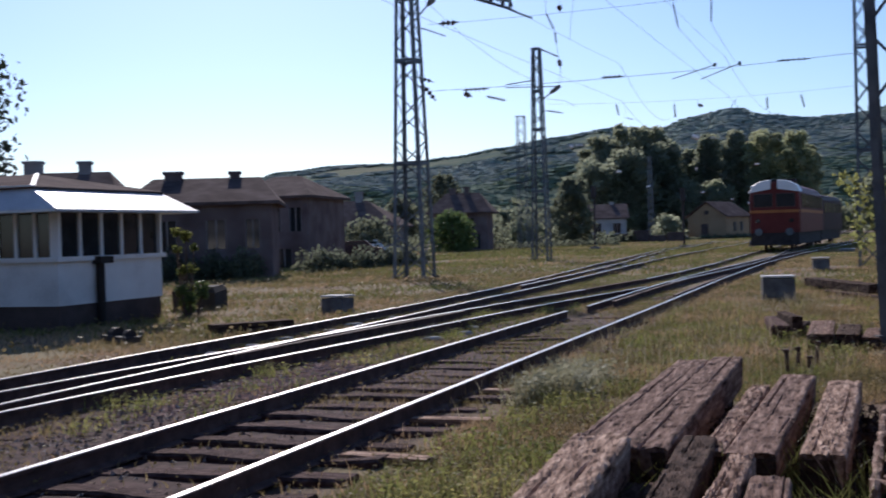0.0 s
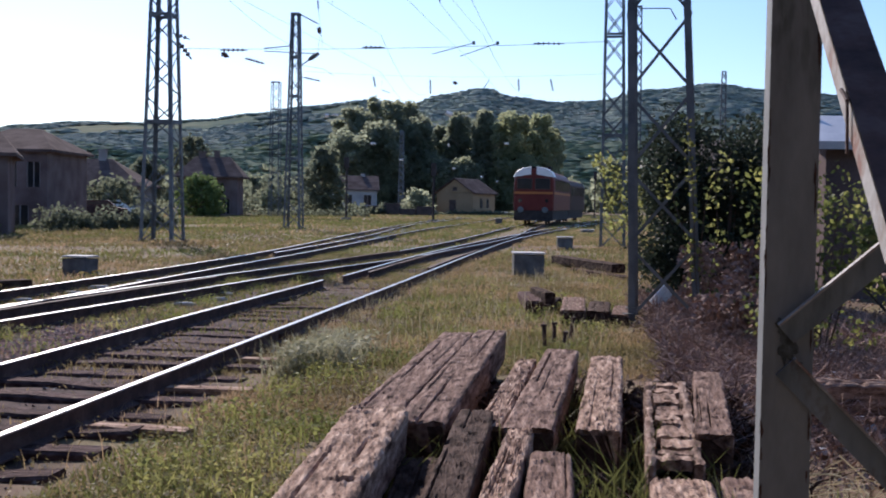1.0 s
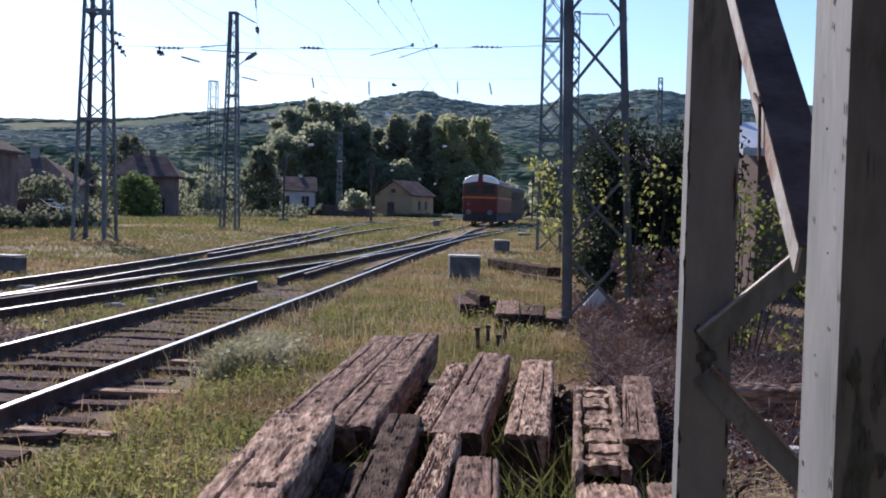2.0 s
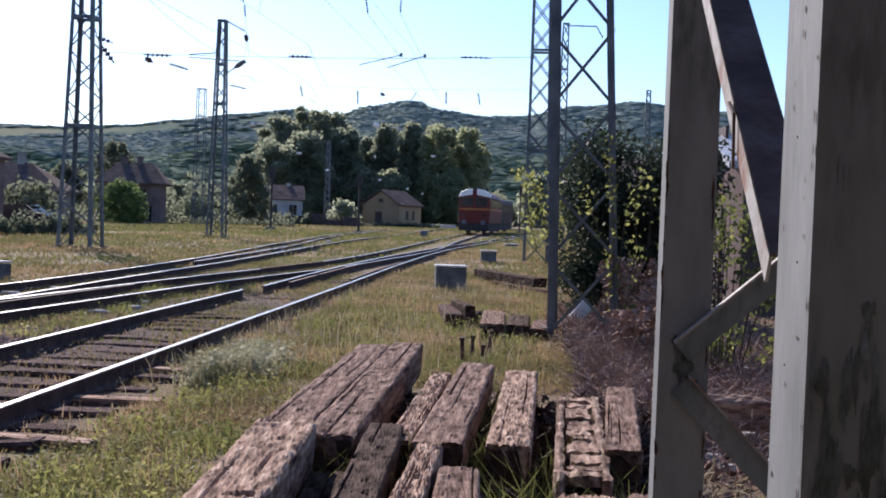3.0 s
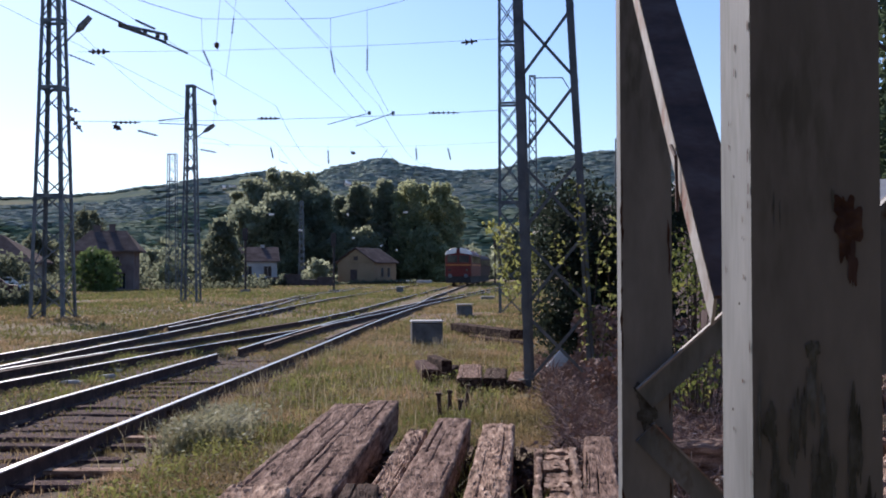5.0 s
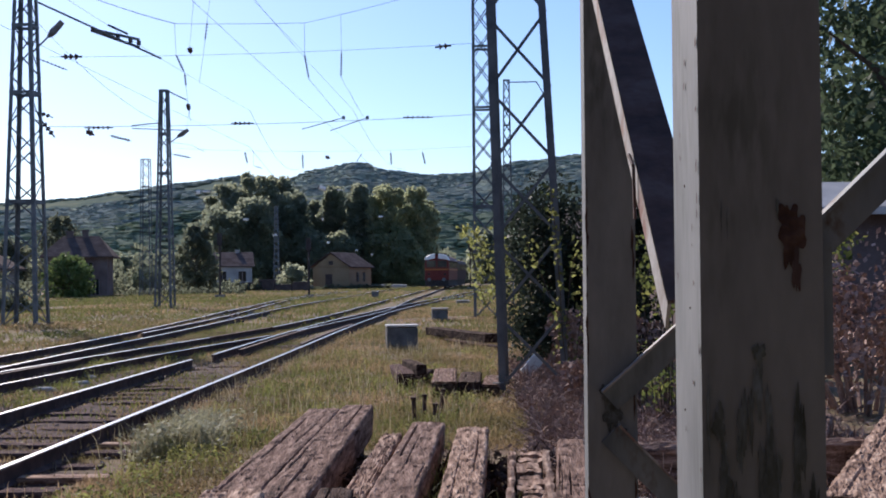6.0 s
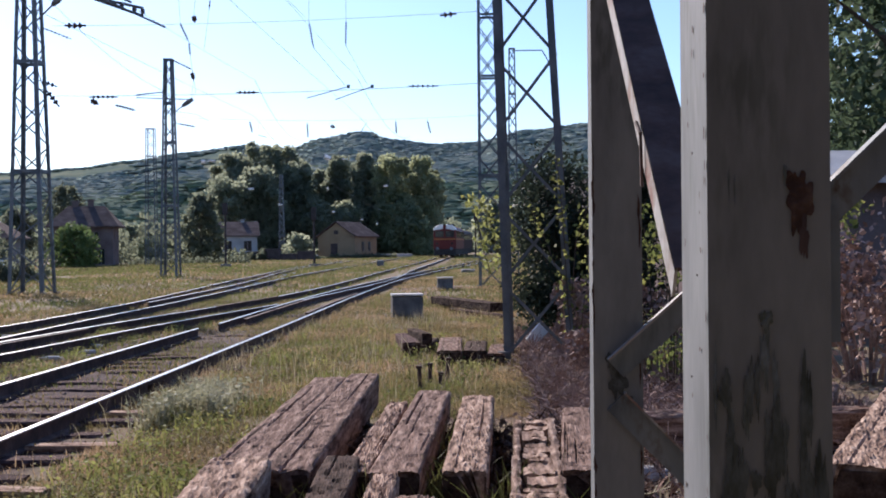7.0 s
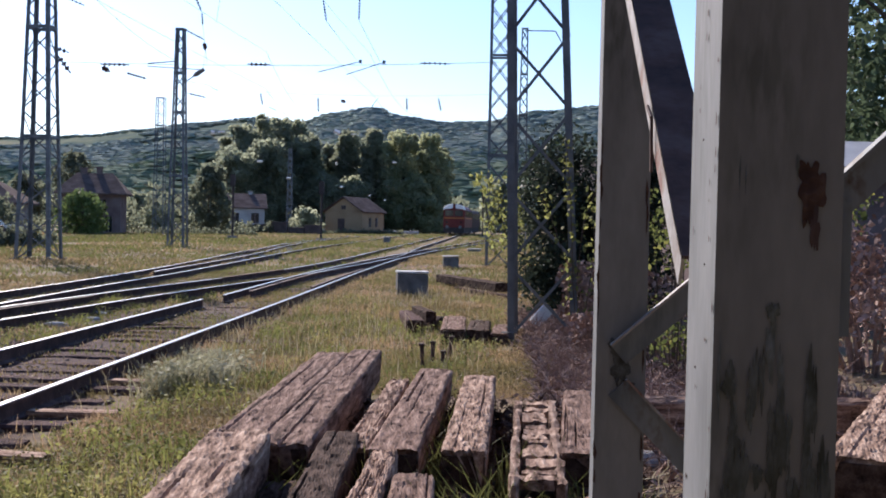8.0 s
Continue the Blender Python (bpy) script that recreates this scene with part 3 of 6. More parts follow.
# ---- lattice masts ----
def lattice_mast(loc, h, wb, wt, cell, leg, bar, label, group, cross=True, mat="steel_dark", wy=None, open_back=False):
    t = thing("lattice_mast", loc, label, "mast", group)
    k = (wy or wb) / wb

    def corner(sx, sy, z):
        w = wb + (wt - wb) * z / h
        return Vector((sx * w / 2, sy * w * k / 2, z))
    for sx, sy in ((-1, -1), (1, -1), (1, 1), (-1, 1)):
        part("leg", MB().angle(corner(sx, sy, -.1), corner(sx, sy, h), leg, leg * .12, (-sx, 0, 0), (0, -sy, 0)), mat, t)
    n = max(3, int(h / cell))
    sides = [((-1, -1), (1, -1)), ((1, -1), (1, 1)), ((1, 1), (-1, 1)), ((-1, 1), (-1, -1))]
    for s, (a, b) in enumerate(sides):
        nrm = Vector(((a[0] + b[0]) / 2, (a[1] + b[1]) / 2, 0))
        if open_back and s in (1, 2, 3):
            for i in range(n):
                if s != 2:
                    part("brace", MB().bar(corner(*(a if i % 2 else b), h * i / n), corner(*(b if i % 2 else a), h * (i + 1) / n), bar, bar * .3, nrm), mat, t)
            continue
        for i in range(n):
            z0, z1 = h * i / n, h * (i + 1) / n
            if cross or (i + s) % 2 == 0:
                part("brace", MB().bar(corner(*a, z0), corner(*b, z1), bar, bar * .3, nrm), mat, t)
            if cross or (i + s) % 2 == 1:
                part("brace", MB().bar(corner(*b, z0) * 1.0 - nrm * .012, corner(*a, z1) - nrm * .012, bar, bar * .3, nrm), mat, t)
        for z in ((h * .33, h * .62, h * .8, h) if not open_back else (h,)):
            part("ring_plate", MB().bar(corner(*a, z), corner(*b, z), leg * .9, .012, nrm), mat, t)
    for sx, sy in ((-1, -1), (1, -1), (1, 1), (-1, 1)):
        part("footing", MB().box(corner(sx, sy, 0) + Vector((0, 0, .02)), (leg * 1.6, leg * 1.6, .16)), "concrete", t)
    return t


def insulator_string(p, q, discs, r, name="insulator_string", mat="insulator", label=""):
    t = thing(name, p, label or "dark ribbed insulator string on an overhead wire", "insulator", "overhead line insulators")
    d = Vector(q) - Vector(p)
    part("rod", MB().rod((0, 0, 0), d, r * .3, 6), "wire", t)
    for i in range(discs):
        c = d * ((i + 1) / (discs + 1))
        u = d.normalized() * r * .35
        part("disc", MB().rod(c - u, c + u, r, 8, r * .45), mat, t)
    return t


def wire_line(p, q, sag, r=.012, n=14, label="thin overhead wire between masts"):
    mb = MB()
    p, q = Vector(p), Vector(q)
    pts = []
    for i in range(n + 1):
        k = i / n
        c = p.lerp(q, k)
        c.z -= sag * 4 * k * (1 - k)
        pts.append(c)
    d = (q - p).normalized()
    u = d.cross(Vector((0, 0, 1)))
    u = u.normalized() if u.length > .01 else Vector((1, 0, 0))
    v = u.cross(d).normalized()
    mb.loft([[c + u * r, c + v * r, c - u * r, c - v * r] for c in pts])
    ob = part("overhead_wire", mb, "wire")
    return tagged(ob, label, "wire", "overhead wires")


def build_masts():
    g = "lattice masts along the line"
    lattice_mast((-15.85, 39.5, 0), 13.0, 1.25, .55, .85, .13, .05, "grey steel lattice mast with lamp standing in the grass", g, cross=False)
    lattice_mast((-17.0, 62, 0), 11.7, .95, .46, .8, .11, .05, "grey steel lattice mast carrying overhead wires", g, cross=False)
    slim = lattice_mast((.11, 42.5, 0), 12.5, .94, .62, .92, .10, .035, "tall slim grey lattice mast beside the siding", g)
    slim.rotation_euler = (0, radians(-.6), 0)
    heavy = lattice_mast((.59, 15.06, .08), 12.0, .93, .60, .999, .095, .04, "heavy grey lattice mast with vines climbing its feet", g, open_back=True)
    heavy.rotation_euler = (0, radians(-2.2), radians(-4))
    lattice_mast((-29.9, 104, 0), 12.3, 1.0, .75, .9, .07, .03, "distant slim lattice mast", g)
    lattice_mast((-29.5, 170, 0), 12.0, .9, .5, .9, .12, .07, "distant slim lattice mast", g)
    lattice_mast((1.4, 62, 0), 12.0, .6, .34, .7, .06, .03, "distant slim lattice mast", g)
    arm = thing("mast_bracket", (1.4, 62, 11.9), "thin horizontal bracket on a distant lattice mast", "bracket")
    part("arm", MB().rod((0, 0, 0), (1.6, 0, 0), .03, 6), "steel_dark", arm)
    part("stay", MB().rod((1.6, 0, 0), (1.95, 0, -.6), .03, 6), "steel_dark", arm)
    lattice_mast((12.4, 130, 0), 16.2, .9, .5, .9, .10, .06, "distant slim lattice mast", g)


# ---- near tower ----
def patch(rnd, cx, cz, w, h, y):
    """A ragged thin stain on the web, hanging down to a point."""
    n = 44
    ring = []
    k1, k2 = rnd.uniform(0, 9), rnd.uniform(0, 9)
    for i in range(n):
        q = 2 * math.pi * i / n
        r = .8 + .35 * math.sin(3 * q + k1) * .5 + .25 * math.sin(7 * q + k2) * .5 + rnd.uniform(-.12, .12)
        zz = math.sin(q) * h / 2 * r
        k = 1.0 if zz > 0 else 1.0 + .7 * zz / h
        ring.append((cx + math.cos(q) * w / 2 * r * k, zz + cz))
    return MB().add([(cx, y - .0012, cz)] + [(x, y - .0008, z) for x, z in ring], [(0, 1 + (i + 1) % n, 1 + i) for i in range(n)])


def fleck(rnd, cy, cz, w, h, x):
    """A small ragged rust mark on the flange that faces the track."""
    n = 9
    ring = [(x, cy + math.cos(q) * w / 2 * rnd.uniform(.6, 1.2), cz + math.sin(q) * h / 2 * rnd.uniform(.6, 1.2)) for q in (2 * math.pi * i / n for i in range(n))]
    return MB().add(ring, [tuple(range(n - 1, -1, -1))])


def build_near_tower():
    t = thing("lattice_mast", (.0745, .155, -.05), "large grey painted lattice mast with rust stains, close by", "mast", "lattice masts along the line")
    H, S, SX = 9.0, 1.315, .50
    w, th = .127, .010
    for key, (x, y) in {"a": (0, 0), "b": (0, S), "c": (SX, S), "d": (SX, 0)}.items():
        sx = 1 if x == 0 else -1
        ww, wy = (.106, .075) if key in "bc" else (w, .150)
        dx = .001 * H * sx
        leg = MB()
        leg.bar((x + sx * ww / 2, y + th / 2, -.1), (x + sx * ww / 2 + dx, y + th / 2, H), ww, th, (0, 1, 0))
        leg.bar((x + sx * th / 2, y + th + wy / 2, -.1), (x + sx * th / 2 + dx, y + th + wy / 2, H), th, wy, (0, 1, 0))
        part("leg", leg, "tower_paint", t)
    for z, k in ((.93, .09), (1.30, .07), (1.47, .10), (1.585, .06), (1.72, .085)):
        part("rivet", MB().rod((-.0008 + .001 * z, k, z), (.001 + .001 * z, k, z), .0014, 6), "rust", t)

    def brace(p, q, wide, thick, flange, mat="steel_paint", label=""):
        """An angle brace in the plane of the track-side face: a narrow lit edge and a broad flange running inwards, its
        shade put into the colour.
        """
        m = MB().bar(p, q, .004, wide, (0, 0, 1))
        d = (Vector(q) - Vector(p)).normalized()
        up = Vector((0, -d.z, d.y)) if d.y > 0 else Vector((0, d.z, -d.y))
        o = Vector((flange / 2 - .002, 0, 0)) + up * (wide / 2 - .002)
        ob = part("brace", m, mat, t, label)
        # Dark primer tone that also carries the shade on the flange.
        part("flange", MB().bar(Vector(p) + o, Vector(q) + o, flange, .005, up), "primer_shade", ob)
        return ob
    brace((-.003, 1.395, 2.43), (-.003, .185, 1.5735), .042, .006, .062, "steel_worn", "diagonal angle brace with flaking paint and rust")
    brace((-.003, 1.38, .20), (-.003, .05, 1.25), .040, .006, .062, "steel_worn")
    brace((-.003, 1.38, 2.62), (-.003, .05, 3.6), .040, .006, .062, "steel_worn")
    zj = 1.338
    for sgn, z0 in ((1, zj + .015), (-1, zj - .055)):
        k = .80 if sgn > 0 else .92
        p, q = Vector((.048, S - .006, z0)), Vector((SX, S - .006, z0 + sgn * k * SX))
        part("brace", MB().bar(p, q, .052, .006, (0, 1, 0)), "steel_paint", t)
        up = Vector((-k * sgn, 0, 1)).normalized() * .026
        part("brace_flange", MB().bar(p + up + Vector((0, -.012, 0)), q + up + Vector((0, -.012, 0)), .005, .024, (0, 1, 0)), "steel_worn", t)
    p, q = Vector((.115, .020, 1.640)), Vector((SX, .020, 1.640 + .958 * (SX - .115)))
    part("brace", MB().bar(p, q, .034, .006, (0, 1, 0)), "steel_paint", t)
    up = Vector((-.72, 0, .69)) * .017
    part("brace_flange", MB().bar(p + up + Vector((0, .004, 0)), q + up + Vector((0, .004, 0)), .004, .022, (0, 1, 0)), "steel_paint", t)
    part("gusset", MB().box((.125, .016, 1.585), (.034, .006, .14)), "steel_paint", t)
    part("wire_tie", MB().rod((-.010, .43, 1.775), (-.010, .42, 1.70), .0025, 5).rod((-.010, .43, 1.775), (-.010, .475, 1.795), .003, 5), "rail_rust", t)
    rnd = random.Random(2)
    for cx, cz, pw, ph in ((.052, zj - .01, .05, .09), (.040, zj + .03, .03, .05), (.070, zj - .06, .03, .06), (.062, zj + .045, .03, .03)):
        part("stain", patch(rnd, cx, cz, pw, ph, S - .0042 - .0002 * len(t.children) % .001), "grime", t, "dark greasy grime round the joint")
    for k in range(34):
        cz, edge = rnd.uniform(1.15, 2.05), k % 2
        cy = rnd.uniform(.004, .012) if edge else rnd.uniform(.02, .15)
        part("rust_mark", fleck(rnd, cy, cz, rnd.uniform(.003, .008), rnd.uniform(.004, .016) if edge else rnd.uniform(.003, .012), -.0009 + .001 * cz - .00002 * k), "rust", t, "small rust mark on the flange")
    for k in range(26):
        cz = rnd.uniform(1.0, 2.0)
        x = rnd.choice((.003, .101)) + rnd.uniform(-.001, .002)
        part("stain", patch(rnd, x, cz, rnd.uniform(.003, .007), rnd.uniform(.02, .09), S - .0010 - .00004 * k), "rust", t, "rust along the edge of the leg")
    for k in range(70):
        cx, cz = rnd.uniform(.012, .120), 1.47 - .34 * rnd.random() ** 1.2 - (.05 if k % 3 else 0)
        part("stain", patch(rnd, cx, cz, rnd.uniform(.004, .018), rnd.uniform(.03, .14), -.0007 - .00004 * k), "algae", t, "dark greenish algae streak on the paint")
    for cx, cz, pw, ph, m in [(.096, 1.662, .034, .075, "rust"), (.094, 1.675, .024, .045, "rust"), (.101, 1.625, .012, .06, "primer_shade"), (.061, 1.538, .016, .030, "lichen"), (.060, 1.50, .012, .075, "moss"), (.070, 1.47, .008, .09, "moss"), (.040, 1.44, .009, .06, "moss"), (.078, 1.41, .012, .07, "moss"), (.024, 1.42, .010, .06, "moss"), (.008, 1.47, .005, .10, "moss"), (.098, 1.43, .009, .07, "moss"), (.024, 1.68, .002, .05, "moss"), (.030, 1.675, .002, .04, "moss"), (.082, 1.69, .004, .03, "moss")]:
        part("stain", patch(rnd, cx, cz, pw, ph, -.0006), m, t, "rust stain on the paint")


M["steel_worn"] = material("steel_worn", [(.20, .09, .06), (.26, .22, .19), (.34, .32, .30), (.38, .36, .34)], 9, .7, 0, .3, 60)
M["lichen"] = material("lichen", [(.04, .047, .036), (.08, .09, .072), (.14, .155, .15)], 90, .95, 0, .3, 350, (1, 1, .5))
M["grime"] = material("grime", [(.03, .032, .03), (.06, .064, .062), (.10, .108, .108)], 50, .8, 0, .2, 200)
M["algae"] = material("algae", [(.05, .055, .045), (.085, .094, .085), (.13, .143, .142)], 60, .9, 0, .1, 260, (1, 1, .4))
M["moss"] = material("moss", [(.085, .097, .085), (.13, .147, .145), (.19, .214, .232)], 90, .85, 0, .15, 350, (1, 1, .4))


# ---- boxes beside the track ----
def relay_box(loc, s, rz, label):
    t = thing("relay_box", loc, label, "trackside box", "trackside boxes", rz=rz)
    part("body", MB().box((0, 0, s[2] / 2 - .05), (s[0], s[1], s[2] + .05)), "concrete", t)
    part("lid", MB().box((0, 0, s[2] + .02), (s[0] + .02, s[1] + .02, .035)), "concrete_pale", t, "pale lid")


M["concrete_pale"] = material("concrete_pale", [(.42, .42, .42), (.56, .56, .56)], 4, .85, 0, .2, 80)


def build_boxes():
    relay_box((-1.85, 24.6, 0), (.66, .6, .50), 8, "grey concrete trackside box with a flat lid")
    relay_box((-1.57, 41.0, 0), (.55, .5, .42), 5, "small grey trackside box with a pale lid")
    relay_box((-1.1, 66.5, 0), (.75, .5, .18), 5, "low pale trackside box lid")
    relay_box((-10.85, 21.9, 0), (.55, .45, .34), -8, "grey concrete trackside box beside the turnout")
    relay_box((-8.0, 88, 0), (.5, .5, .5), 0, "small grey trackside box")


def build_sky_blocker():
    # Unseen wall, added to cut the sky light from behind the viewer.
    ob = part("wall_south", MB().box((0, -7.0, 5.4), (48, .4, 11.2)), "tarred")
    tagged(ob, "plain dark wall added out of view to block sky light", "wall", kind="structure")


# ---- timbers ----
def beam(a, b, z, w, h, mat, seed, dz=0.0, label="", group="old wooden sleepers in a pile"):
    """An old sleeper from a to b (x, y), its top at z, worn and split."""
    rnd = random.Random(seed)
    a, b = Vector((*a, 0)), Vector((*b, 0))
    d = b - a
    L = d.length
    mid = (a + b) / 2
    t = thing("wooden_sleeper", (mid.x, mid.y, z), label or "old weathered split wooden sleeper lying in a pile", "sleeper", group)
    t.rotation_euler = (math.atan2(dz, L), 0, math.atan2(-d.x, d.y))
    n = max(8, int(L / .045))
    m = 26
    rings = []
    cracks = [(rnd.randint(2, m - 2), rnd.uniform(.010, .03), rnd.uniform(-.9, .9), rnd.uniform(.2, .8)) for _ in range(3)]
    rot = .007 if mat == 'timber_pale' else .004
    checks = [(rnd.randint(1, n - 1), rnd.randint(0, m - 4), rnd.randint(2, 9), rnd.uniform(.005, .016)) for _ in range(int(L * 12))]
    chips = [[rnd.uniform(-rot, rot * .7) for _ in range(m + 1)] for _ in range(n + 1)]
    for i in range(n + 1):
        y = -L / 2 + L * i / n
        s = 2 * i / n - 1
        ww = w / 2 + .008 * wobble(seed * 3.1, y, 2.2) + rnd.uniform(-.003, .003)
        end = 1.0 if i in (0, n) else 0.0
        ring = []
        for k in range(m + 1):
            u = -1 + 2 * k / m
            zz = chips[i][k] + .008 * wobble(u * .6 + seed, y, 1.6) - .02 * abs(u) ** 14
            for c, depth, s0, span in cracks:
                if k == c and abs(s - s0) < span:
                    zz -= depth * (1 - abs(s - s0) / span) ** .5
            for ci, k0, kn, depth in checks:
                if i == ci and k0 <= k <= k0 + kn:
                    zz -= depth
            ring.append((u * ww, y + end * rnd.uniform(-.025, .025), zz))
        ring += [(ww - .004, y, -h * .35 + rnd.uniform(-.01, .01)), (ww - .004 + rnd.uniform(-.008, .004), y, -h * .7), (ww - .01, y, -h), (-ww + .01, y, -h), (-ww + .004, y, -h * .5)]
        rings.append(ring[::-1])
    part("timber", MB().loft(rings), mat, t)
    for s in (-1, 1):
        part("end_grain", MB().box((0, s * (L / 2 + .002), -h / 2 - .012), (w * .93, .008, h - .04)), "timber_dark", t, "dark rotten end grain")
    return t


def rotten_sleeper(a, b, z):
    """A sleeper whose heart has rotted out: two long shells, broken cross pieces between them and below a dark bed that
    stands for the shade in the holes.
    """
    rnd = random.Random(91)
    a, b = Vector((*a, 0)), Vector((*b, 0))
    d = b - a
    L, mid = d.length, (a + b) / 2
    t = thing("wooden_sleeper", (mid.x, mid.y, z), "rotten hollow wooden sleeper with broken cross pieces and holes", "sleeper", "old wooden sleepers in a pile")
    t.rotation_euler = (0, 0, math.atan2(-d.x, d.y))
    for x, w in ((-.11, .045), (.112, .035)):
        n = 34
        rings = []
        for i in range(n + 1):
            y = -L / 2 + L * i / n
            u, v, q = rnd.uniform(-.010, .010), rnd.uniform(-.012, .012), rnd.uniform(-.03, .004)
            rings.append([(x - w / 2 + u, y, -.2), (x + w / 2 + v, y, -.2), (x + w / 2 + v, y, -.004 + q), (x, y, q), (x - w / 2 + u, y, -.006 + q)])
        part("shell", MB().loft(rings), "timber_pale", t)
    y = -L / 2 + .05
    while y < L / 2 - .1:
        k = rnd.uniform(.05, .22)
        x0, x1 = -.10 + rnd.uniform(0, .05), .10 - rnd.uniform(0, .06)
        h = rnd.uniform(-.03, .004)
        n = 6
        rings = [[(x0 + (x1 - x0) * i / n, y + rnd.uniform(-.012, .012), h - .05), (x0 + (x1 - x0) * i / n, y + k + rnd.uniform(-.015, .015), h - .05),
                  (x0 + (x1 - x0) * i / n, y + k + rnd.uniform(-.015, .015), h + rnd.uniform(-.012, .006)), (x0 + (x1 - x0) * i / n, y + rnd.uniform(-.012, .012), h + rnd.uniform(-.012, .006))] for i in range(n + 1)]
        part("cross_piece", MB().loft(rings), "timber_pale", t)
        y += k + rnd.uniform(.0, .06)
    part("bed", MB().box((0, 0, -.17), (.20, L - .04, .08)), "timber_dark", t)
    return t


def build_timbers():
    #      far end          near end        z    w    h   material
    rows = [((-1.53, 9.35), (-1.50, 5.25), .42, .285, .26, "timber"),
            ((-1.25, 9.55), (-1.21, 5.0), .425, .275, .27, "timber"),
            ((-1.415, 4.95), (-1.255, 2.3), .50, .31, .24, "timber_pale"),
            ((-.57, 8.35), (-.635, 4.95), .42, .27, .24, "timber"),
            ((-.82, 7.85), (-.85, 5.1), .395, .15, .22, "timber_pale"),
            ((-.215, 8.0), (-.27, 4.97), .42, .24, .24, "timber_pale"),
            ((.49, 7.45), (.33, 5.1), .40, .2, .22, "timber"),
            ((-.935, 5.3), (-.84, 3.0), .44, .19, .22, "timber_dark"),
            ((-.665, 4.9), (-.67, 3.0), .42, .14, .2, "timber_pale"),
            ((-.49, 4.45), (-.43, 2.6), .40, .2, .2, "timber"),
            ((.10, 4.15), (.06, 2.2), .37, .28, .2, "timber_pale"),
            ((.42, 4.4), (.45, 2.4), .33, .26, .2, "timber"),
            # Bottom layer: its dark colour stands for the shade in the gaps.
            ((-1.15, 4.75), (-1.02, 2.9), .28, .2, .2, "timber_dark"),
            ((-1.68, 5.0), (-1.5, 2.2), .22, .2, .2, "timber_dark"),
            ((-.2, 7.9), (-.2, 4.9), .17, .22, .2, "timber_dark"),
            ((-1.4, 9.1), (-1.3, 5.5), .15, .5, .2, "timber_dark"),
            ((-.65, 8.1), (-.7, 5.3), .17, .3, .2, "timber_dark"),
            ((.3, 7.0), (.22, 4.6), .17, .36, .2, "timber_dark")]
    for i, (a, b, z, w, h, m) in enumerate(rows):
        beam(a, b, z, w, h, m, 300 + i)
    rotten_sleeper((.17, 7.0), (.09, 4.4), .40)
    # second pile behind the near mast
    for i, (a, b, z, w, m) in enumerate([((1.55, 4.4), (3.6, 9.2), .55, .3, "timber_pale"), ((1.95, 4.3), (3.9, 8.6), .62, .3, "timber"),
                                         ((1.3, 4.9), (2.9, 9.8), .3, .28, "timber"), ((.85, 7.3), (2.6, 7.5), .38, .26, "timber_pale"),
                                         ((2.3, 4.0), (4.3, 8.2), .4, .3, "timber_dark")]):
        beam(a, b, z, w, .22, m, 360 + i, group="timber pile behind the near mast", label="broken weathered timber in a rubble pile")
    # scattered pieces further off
    for i, (a, b, z, w, m) in enumerate([((-1.38, 29.0), (.1, 25.1), .30, .32, "timber_dark"), ((-.9, 26.9), (.3, 24.0), .10, .2, "timber_dark"),
                                         ((-.66, 16.4), (-.62, 14.2), .22, .32, "timber"), ((-.28, 16.0), (-.3, 14.4), .2, .3, "timber_dark"),
                                         ((.05, 16.0), (-.02, 14.5), .15, .25, "timber"), ((-1.45, 17.6), (-1.2, 15.7), .2, .26, "sleeper"),
                                         ((-.98, 17.5), (-1.12, 16.0), .13, .24, "timber_dark"), ((-1.28, 17.2), (-1.0, 16.1), .30, .16, "timber_dark")]):
        beam(a, b, z, w, .2, m, 380 + i, group="", label="dark rotten sleeper piece lying in the grass")
    for i, (x, y, h) in enumerate([(-.85, 11.6, .34), (-.78, 12.2, .3), (-.67, 12.0, .2), (-.62, 12.5, .34)]):
        t = thing("metal_stake", (x, y, 0), "short rusty iron stake standing in the grass", "stake", "rusty stakes")
        part("shaft", MB().rod((0, 0, -.1), (.02 * (i - 1), 0, h * .8), .024, 6), "rail_rust", t)
        part("head", MB().box((.02 * (i - 1), 0, h * .8), (.06, .05, .03)), "rail_rust", t)


# ---- vegetation ----
def blades(rnd, pts, h, w, lean=.35):
    """Tapered grass blades, two quads each."""
    n = len(pts)
    a = rnd.uniform(0, 2 * np.pi, n)
    hh = h * rnd.uniform(.45, 1.25, n)
    side = np.stack([np.cos(a), np.sin(a), np.zeros(n)], 1) * (w * rnd.uniform(.6, 1.3, n))[:, None]
    b = rnd.uniform(0, 2 * np.pi, n)
    tilt = np.stack([np.cos(b), np.sin(b), np.zeros(n)], 1) * (hh * rnd.uniform(0, lean, n))[:, None]
    up = np.zeros((n, 3))
    up[:, 2] = 1
    p0 = pts
    p1 = pts + up * (hh * .55)[:, None] + tilt * .4
    p2 = pts + up * (hh * .95)[:, None] + tilt * 1.2
    q1 = np.stack([p0 - side, p0 + side, p1 + side * .8, p1 - side * .8], 1)
    q2 = np.stack([p1 - side * .8, p1 + side * .8, p2 + side * .12, p2 - side * .12], 1)
    return np.concatenate([q1, q2])


